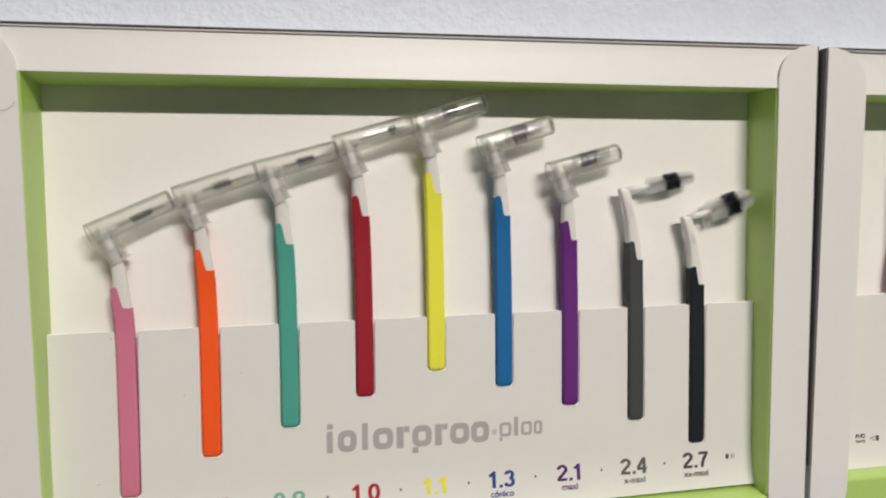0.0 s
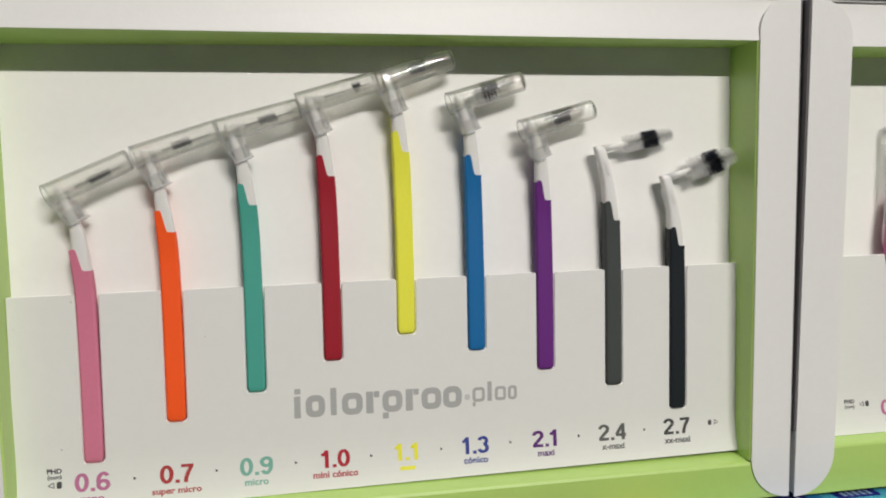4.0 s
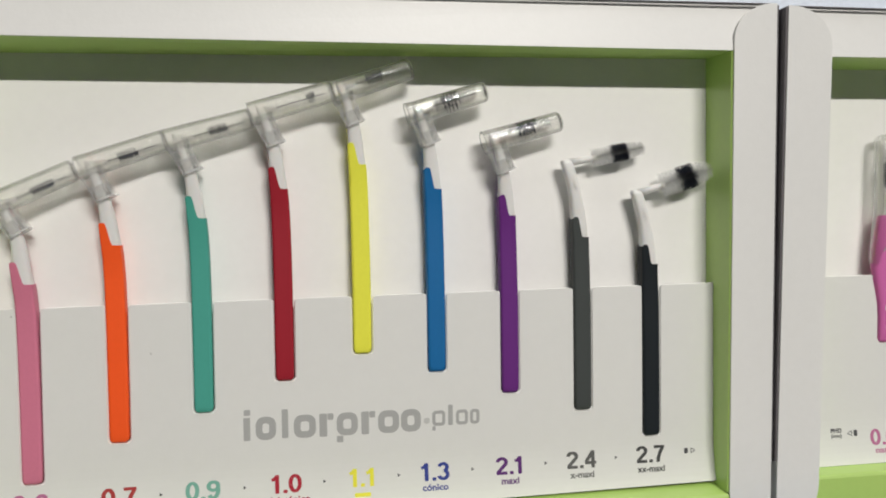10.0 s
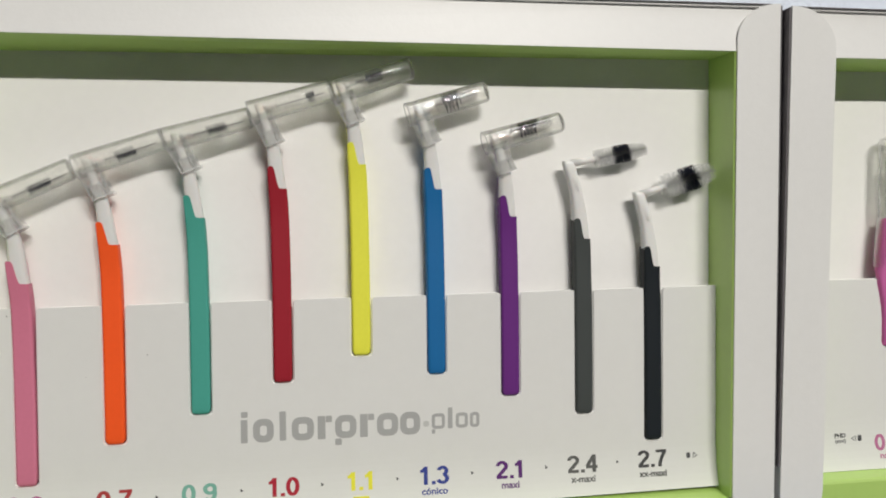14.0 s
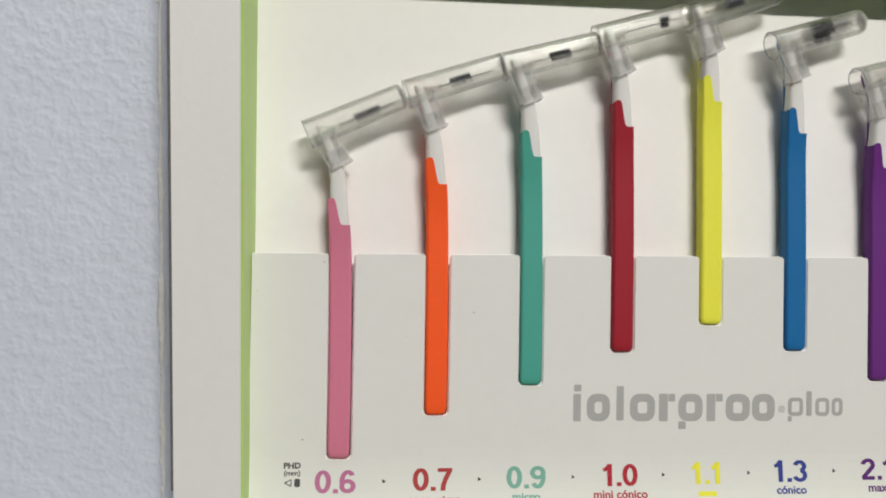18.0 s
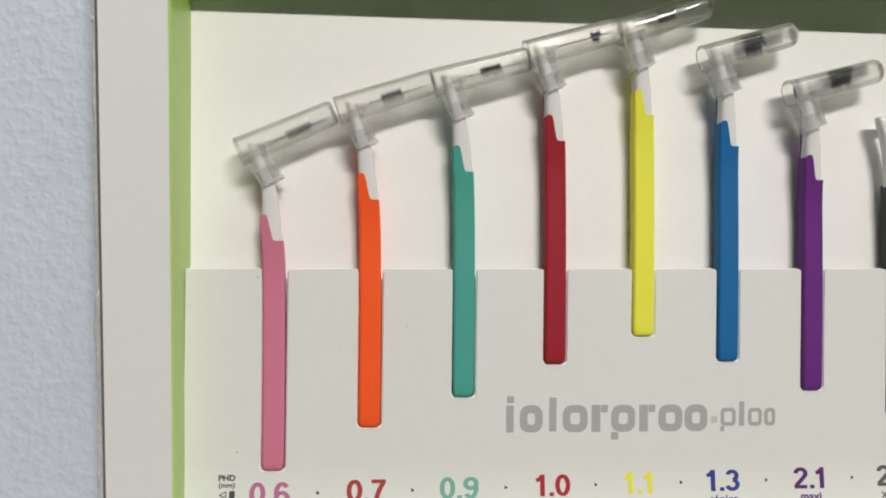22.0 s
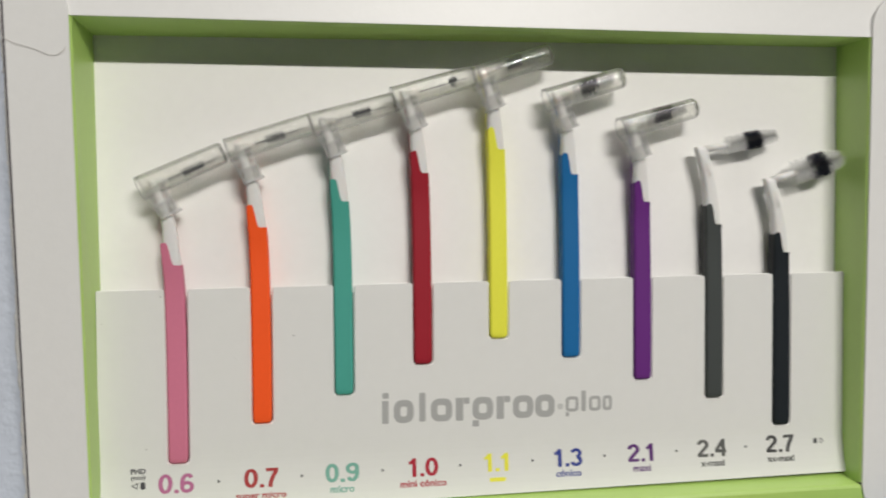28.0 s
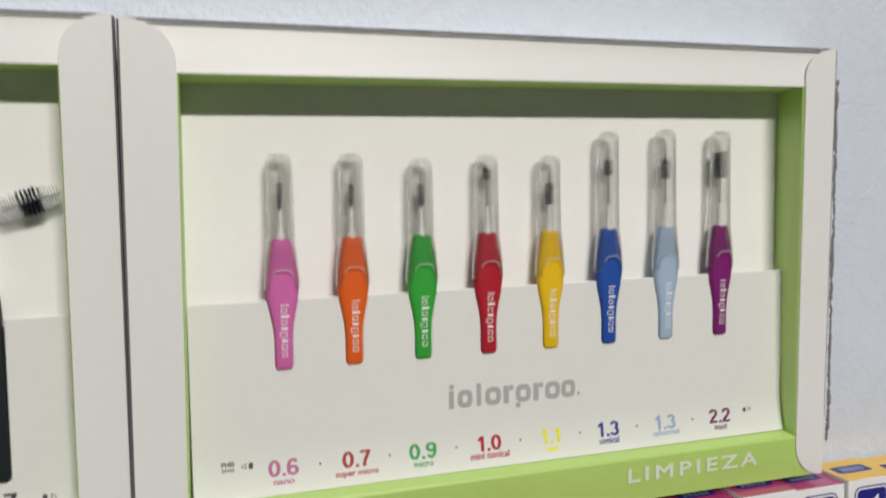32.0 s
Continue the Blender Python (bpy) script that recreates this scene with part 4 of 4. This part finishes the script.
def print_card(card, sizes, y, base, drop, slope, icon_left, icon_right):
    xs = [s[3] for s in sizes]
    foot = 139.34 if sizes is SIZES_A else 139.78
    mid = 8.0 if sizes is SIZES_A else 32.0
    for digits, word, tone, x, wide in sizes:
        z = base + slope * (x - mid)
        numeral("size_number", digits, x, z - 0.04, y, 0.545, INKS[tone], card, f"{tone} printed size number", foot)
        if word:
            tall = 0.235 if any(ch in word for ch in "pbdlh") else 0.2
            low = z - drop - (0.06 if "p" in word else 0)
            lettering("size_name", word, x, low, y, tall if word not in ("nano", "micro", "maxi", "x-maxi", "xx-maxi") else (0.14 if word == "nano" else 0.20), INKS[tone], card, wide, weight=0.034, label=f"{tone} printed size name", foot=foot)
        else:
            bars("size_name", [(x - wide / 2, x + wide / 2, z - drop, z - drop + 0.12)], y, INKS[tone], card, "small yellow bar of print", foot)
    for a, b in zip(xs, xs[1:]):
        x = (a + b) / 2
        z = base + slope * (x - mid) + 0.21
        bm = bmesh.new()
        plate(bm, [(x - 0.045, z - 0.06), (x + 0.04, z), (x - 0.045, z + 0.06)], y - 0.006 + bow(z, foot), 0.003)
        part("separator_mark", bm, DARK_INK, card)
    x, z = icon_left
    lettering("legend", "PHD", x, z + 0.42, y, 0.15, DARK_INK, card, 0.42, weight=0.05, label="small dark printed legend", foot=foot)
    lettering("legend", "(mm)", x, z + 0.22, y, 0.16, DARK_INK, card, 0.40, weight=0.035, label="small dark printed legend", foot=foot)
    zi = z if sizes is SIZES_A else z + 0.3
    xi = x - 0.1 if sizes is SIZES_A else x + 0.5
    bars("size_icon", [(xi + 0.16, xi + 0.30, zi - 0.02, zi + 0.18)], y, DARK_INK, card, "", foot)
    crease_line("size_icon", [(xi - 0.08, zi + 0.08), (xi + 0.08, zi + 0.16), (xi + 0.08, zi), (xi - 0.08, zi + 0.08)], 0.022, y, DARK_INK, card, "", foot)
    x, z = icon_right
    bars("size_icon", [(x - 0.18, x - 0.05, z - 0.09, z + 0.09)], y, DARK_INK, card, "", foot)
    crease_line("size_icon", [(x + 0.2, z), (x + 0.06, z + 0.08), (x + 0.06, z - 0.08), (x + 0.2, z)], 0.022, y, DARK_INK, card, "", foot)


print_card(card_a, SIZES_A, 25.75, 140.17, 0.34, 0.014, (-5.15, 140.13), (16.33, 140.53))
print_card(card_b, SIZES_B, 25.60, 140.40, 0.30, 0.0, (21.66, 140.43), (42.08, 140.76))
word_mark(LONG_MARK, 1.92, 141.70, 0.0728, 25.75, GREY_INK, card_a)
word_mark(SHORT_MARK, 1.92, 141.76, 0.0728, 25.75, GREY_INK, card_a)
bars("printed_block", [(7.42, 7.60, 141.92, 142.10)], 25.75, INKS["pale_grey"], card_a)
word_mark(LONG_MARK, 29.33, 142.0, 0.0675, 25.60, GREY_INK, card_b)
bars("printed_block", [(34.42, 34.54, 142.05, 142.17)], 25.60, GREY_INK, card_b)
lettering("lip_word", "INTERPROXIMAL", 5.62, 138.32, 24.838, 0.55, LIP_INK, lip_a, 9.3, 1.0, 0.03, "white capitals along the lip", gap=1.3)
lettering("lip_word", "LIMPIEZA", 41.95, 138.74, 24.70, 0.55, LIP_INK, lip_b, 5.9, 1.0, 0.03, "white capitals along the lip", gap=1.3)
# wear on the first case's frame
crease_line("crease_mark", [(-8.2, 152.78), (-8.02, 152.66), (-7.8, 152.57), (-7.5, 152.50), (-7.25, 152.41), (-7.05, 152.32), (-6.92, 152.29), (-6.78, 152.32), (-6.66, 152.41), (-6.57, 152.53)], 0.022, 24.52, CREASE, case_a, "fine crease in the white card")

# specks of dirt on the first pocket card
for x, z, r in ((-4.92, 141.26, 0.022), (-4.47, 145.67, 0.02), (-0.69, 144.45, 0.018), (-2.39, 143.84, 0.012), (-6.09, 144.93, 0.014)):
    bm = bmesh.new()
    plate(bm, arc(x, z, r, r * 0.8, 0, 315, 7), 25.744, 0.003)
    part("speck", bm, SPECK, card_a, "tiny grey speck of dirt")

# a stray thread on the backing card
bm = bmesh.new()
strand = [Vector((x, 26.205, z)) for x, z in ((1.42, 149.85), (1.74, 149.72), (2.04, 149.50), (2.30, 149.2), (2.50, 148.86), (2.62, 148.5))]
for a, b in zip(strand, strand[1:]):
    rod(bm, a, b, 0.0022, 0.0022, 5)
solo("thread", bm, material("pale_brown_thread", (0.78, 0.73, 0.70), 0.7), "fine pale brown thread lying against the backing card", "thread")

# ---- sealant along the outer edges ----
def bead(name, x_low, x_top, z0, z1, count, seed, mat, label, fat=0.06, spread=0.04):
    rnd = random.Random(seed)
    bm = bmesh.new()
    clumps = [rnd.uniform(z0, z1) for _ in range(count // 5)]
    for i in range(count):
        z = min(z1, max(z0, rnd.choice(clumps) + rnd.gauss(0, 0.5))) if i % 2 else rnd.uniform(z0, z1)
        r = rnd.uniform(0.018, fat)
        x = lerp(x_low, x_top, (z - z0) / (z1 - z0))
        bmesh.ops.create_icosphere(bm, subdivisions=2, radius=r, matrix=Matrix.Translation((x + rnd.uniform(-spread, spread), WALL_Y - 0.01, z)) @ Matrix.Diagonal((rnd.uniform(0.5, 1.1), 0.7, rnd.uniform(0.9, 4.5), 1)))
    for v in bm.verts:
        v.co.x += 0.012 * math.sin(v.co.z * 61 + seed)
    solo(name, bm, mat, label, "sealant", smooth=True)


# one drawn-out glossy bead, thick and thin, with a few blobs
rnd = random.Random(21)
bm = bmesh.new()
rings = []
for i in range(121):
    z = lerp(138.2, 154.6, i / 120)
    x = lerp(-8.33, -8.82, i / 120) + 0.012 * math.sin(z * 5.3) + rnd.uniform(-0.008, 0.008)
    r = 0.052 + 0.02 * math.sin(z * 2.1) + rnd.uniform(-0.008, 0.012) + (0.03 if 143.0 < z < 145.2 else 0)
    rings.append([Vector((x + r * math.cos(a), WALL_Y - 0.004 + 0.8 * r * math.sin(a), z)) for a in np.linspace(0, 2 * math.pi, 9)[:-1]])
loft(bm, rings)
for z, r in ((153.7, 0.12), (153.4, 0.08), (152.2, 0.05), (147.9, 0.05), (145.1, 0.09), (144.6, 0.07), (143.9, 0.06), (141.3, 0.05), (139.9, 0.05), *((rnd.uniform(139, 154), rnd.uniform(0.025, 0.06)) for _ in range(26))):
    x = lerp(-8.33, -8.82, (z - 138.2) / 16.4)
    bmesh.ops.create_icosphere(bm, subdivisions=2, radius=r, matrix=Matrix.Translation((x - rnd.uniform(0, 0.06), WALL_Y - 0.01, z)) @ Matrix.Diagonal((0.8, 0.6, 1.7, 1)))
solo("sealant_bead", bm, SEALANT, "glossy white sealant bead squeezed out along the case edge", "sealant", smooth=True)
bead("sealant_crumbs", 46.98, 47.22, 138.8, 154.2, 190, 4, CRUMB, "crumbly dried sealant beside the case edge", 0.085, 0.06)

# ---- shelf and cartons under the cases ----
bm = bmesh.new()
block(bm, -14, 62, 14.0, WALL_Y - 0.02, 126.6, 128.6, 0.1)
solo("wall_shelf", bm, SHELF, "white laminate shelf on the wall holding the carton row", "shelf")

LID_COLOURS = {"purple": (0.10, 0.05, 0.30), "yellow": (0.80, 0.47, 0.03), "green": (0.03, 0.33, 0.13), "blue": (0.03, 0.20, 0.50), "cyan": (0.08, 0.41, 0.62), "magenta": (0.43, 0.045, 0.18)}
CARTON = material("white_gloss_carton", (0.80, 0.79, 0.78), 0.3, scale=30, vary=0.02)
TOPS = {k: material(k + "_carton_print", v, 0.2, spec=0.9, scale=40, vary=0.03) for k, v in LID_COLOURS.items()}


def carton(x0, wide, front, top, tone):
    """A small standing carton: white body, coloured lid with a navy label, navy badge on its face."""
    box = thing("product_carton", f"small white carton, {tone} lid, navy badge, standing on the shelf", "carton", "cartons on the shelf")
    bm = bmesh.new()
    block(bm, x0, x0 + wide, front, WALL_Y - 0.25, 128.62, top, 0.03)
    part("body", bm, CARTON, box, "white carton body")
    bm = bmesh.new()
    block(bm, x0 + 0.02, x0 + wide - 0.02, front + 0.02, WALL_Y - 0.27, top - 0.02, top + 0.012)
    lid = part("lid", bm, TOPS[tone], box, f"{tone} printed lid")
    cx = x0 + wide / 2
    bm = bmesh.new()
    outline = [(x, y) for x, y in round_rect(cx - 0.85, cx + 0.85, front + 0.75, front + 1.45, 0.12)]
    slab(bm, [(x, y, top + 0.013) for x, y in outline], (0, 0, 0.004))
    part("lid_label", bm, NAVY, lid, "navy label on the lid")
    bm = bmesh.new()
    for i in range(5):
        u = cx - 0.55 + i * 0.25
        slab(bm, [(u, front + 0.92, top + 0.018), (u + 0.14, front + 0.92, top + 0.018), (u + 0.14, front + 1.28, top + 0.018), (u, front + 1.28, top + 0.018)], (0, 0, 0.003))
    part("lid_label", bm, INKS["pale"], lid, "pale plain blocks on the label")
    badge = round_rect(cx - 0.90, cx + 0.90, top - 2.15, top - 0.30, 0.30)
    bm = bmesh.new()
    plate(bm, badge, front - 0.006, 0.004)
    part("badge", bm, NAVY, box, "navy rounded badge")
    bm = bmesh.new()
    inner = round_rect(cx - 0.77, cx + 0.77, top - 2.02, top - 0.43, 0.22)
    outer = round_rect(cx - 0.84, cx + 0.84, top - 2.09, top - 0.36, 0.26)
    n = len(inner)
    a = [bm.verts.new((x, front - 0.009, z)) for x, z in outer]
    b = [bm.verts.new((x, front - 0.009, z)) for x, z in inner]
    for i in range(n):
        bm.faces.new((a[i], a[(i + 1) % n], b[(i + 1) % n], b[i]))
    plate(bm, [(cx - 0.36, top - 1.22), (cx + 0.34, top - 0.70), (cx + 0.34, top - 0.90), (cx - 0.12, top - 1.22), (cx + 0.34, top - 1.54), (cx + 0.34, top - 1.74)], front - 0.011, 0.003)
    part("badge_mark", bm, WHITE_INK, box, "white outline and tick on the badge")


rnd = random.Random(12)
tones = ["purple", "yellow", "green", "blue", "cyan"] + ["magenta"] * 9 + ["yellow"] * 3
widths = [2.55, 2.6, 2.9, 2.78, 2.8] + [2.545] * 9 + [2.45] * 3
x = 9.2
lifts = [0, 0, 0, 0, 0, 0, 0.12, 0.27, 0.25, 0.1] + [0] * 7
for tone, wide, lift in zip(tones, widths, lifts):
    carton(x, wide - 0.04, 23.74 + (0.3 if tone == "magenta" else 0) + rnd.uniform(-0.14, 0.14) - lift * 0.4, 137.80 + rnd.uniform(-0.10, 0.05) + lift, tone)
    x += wide
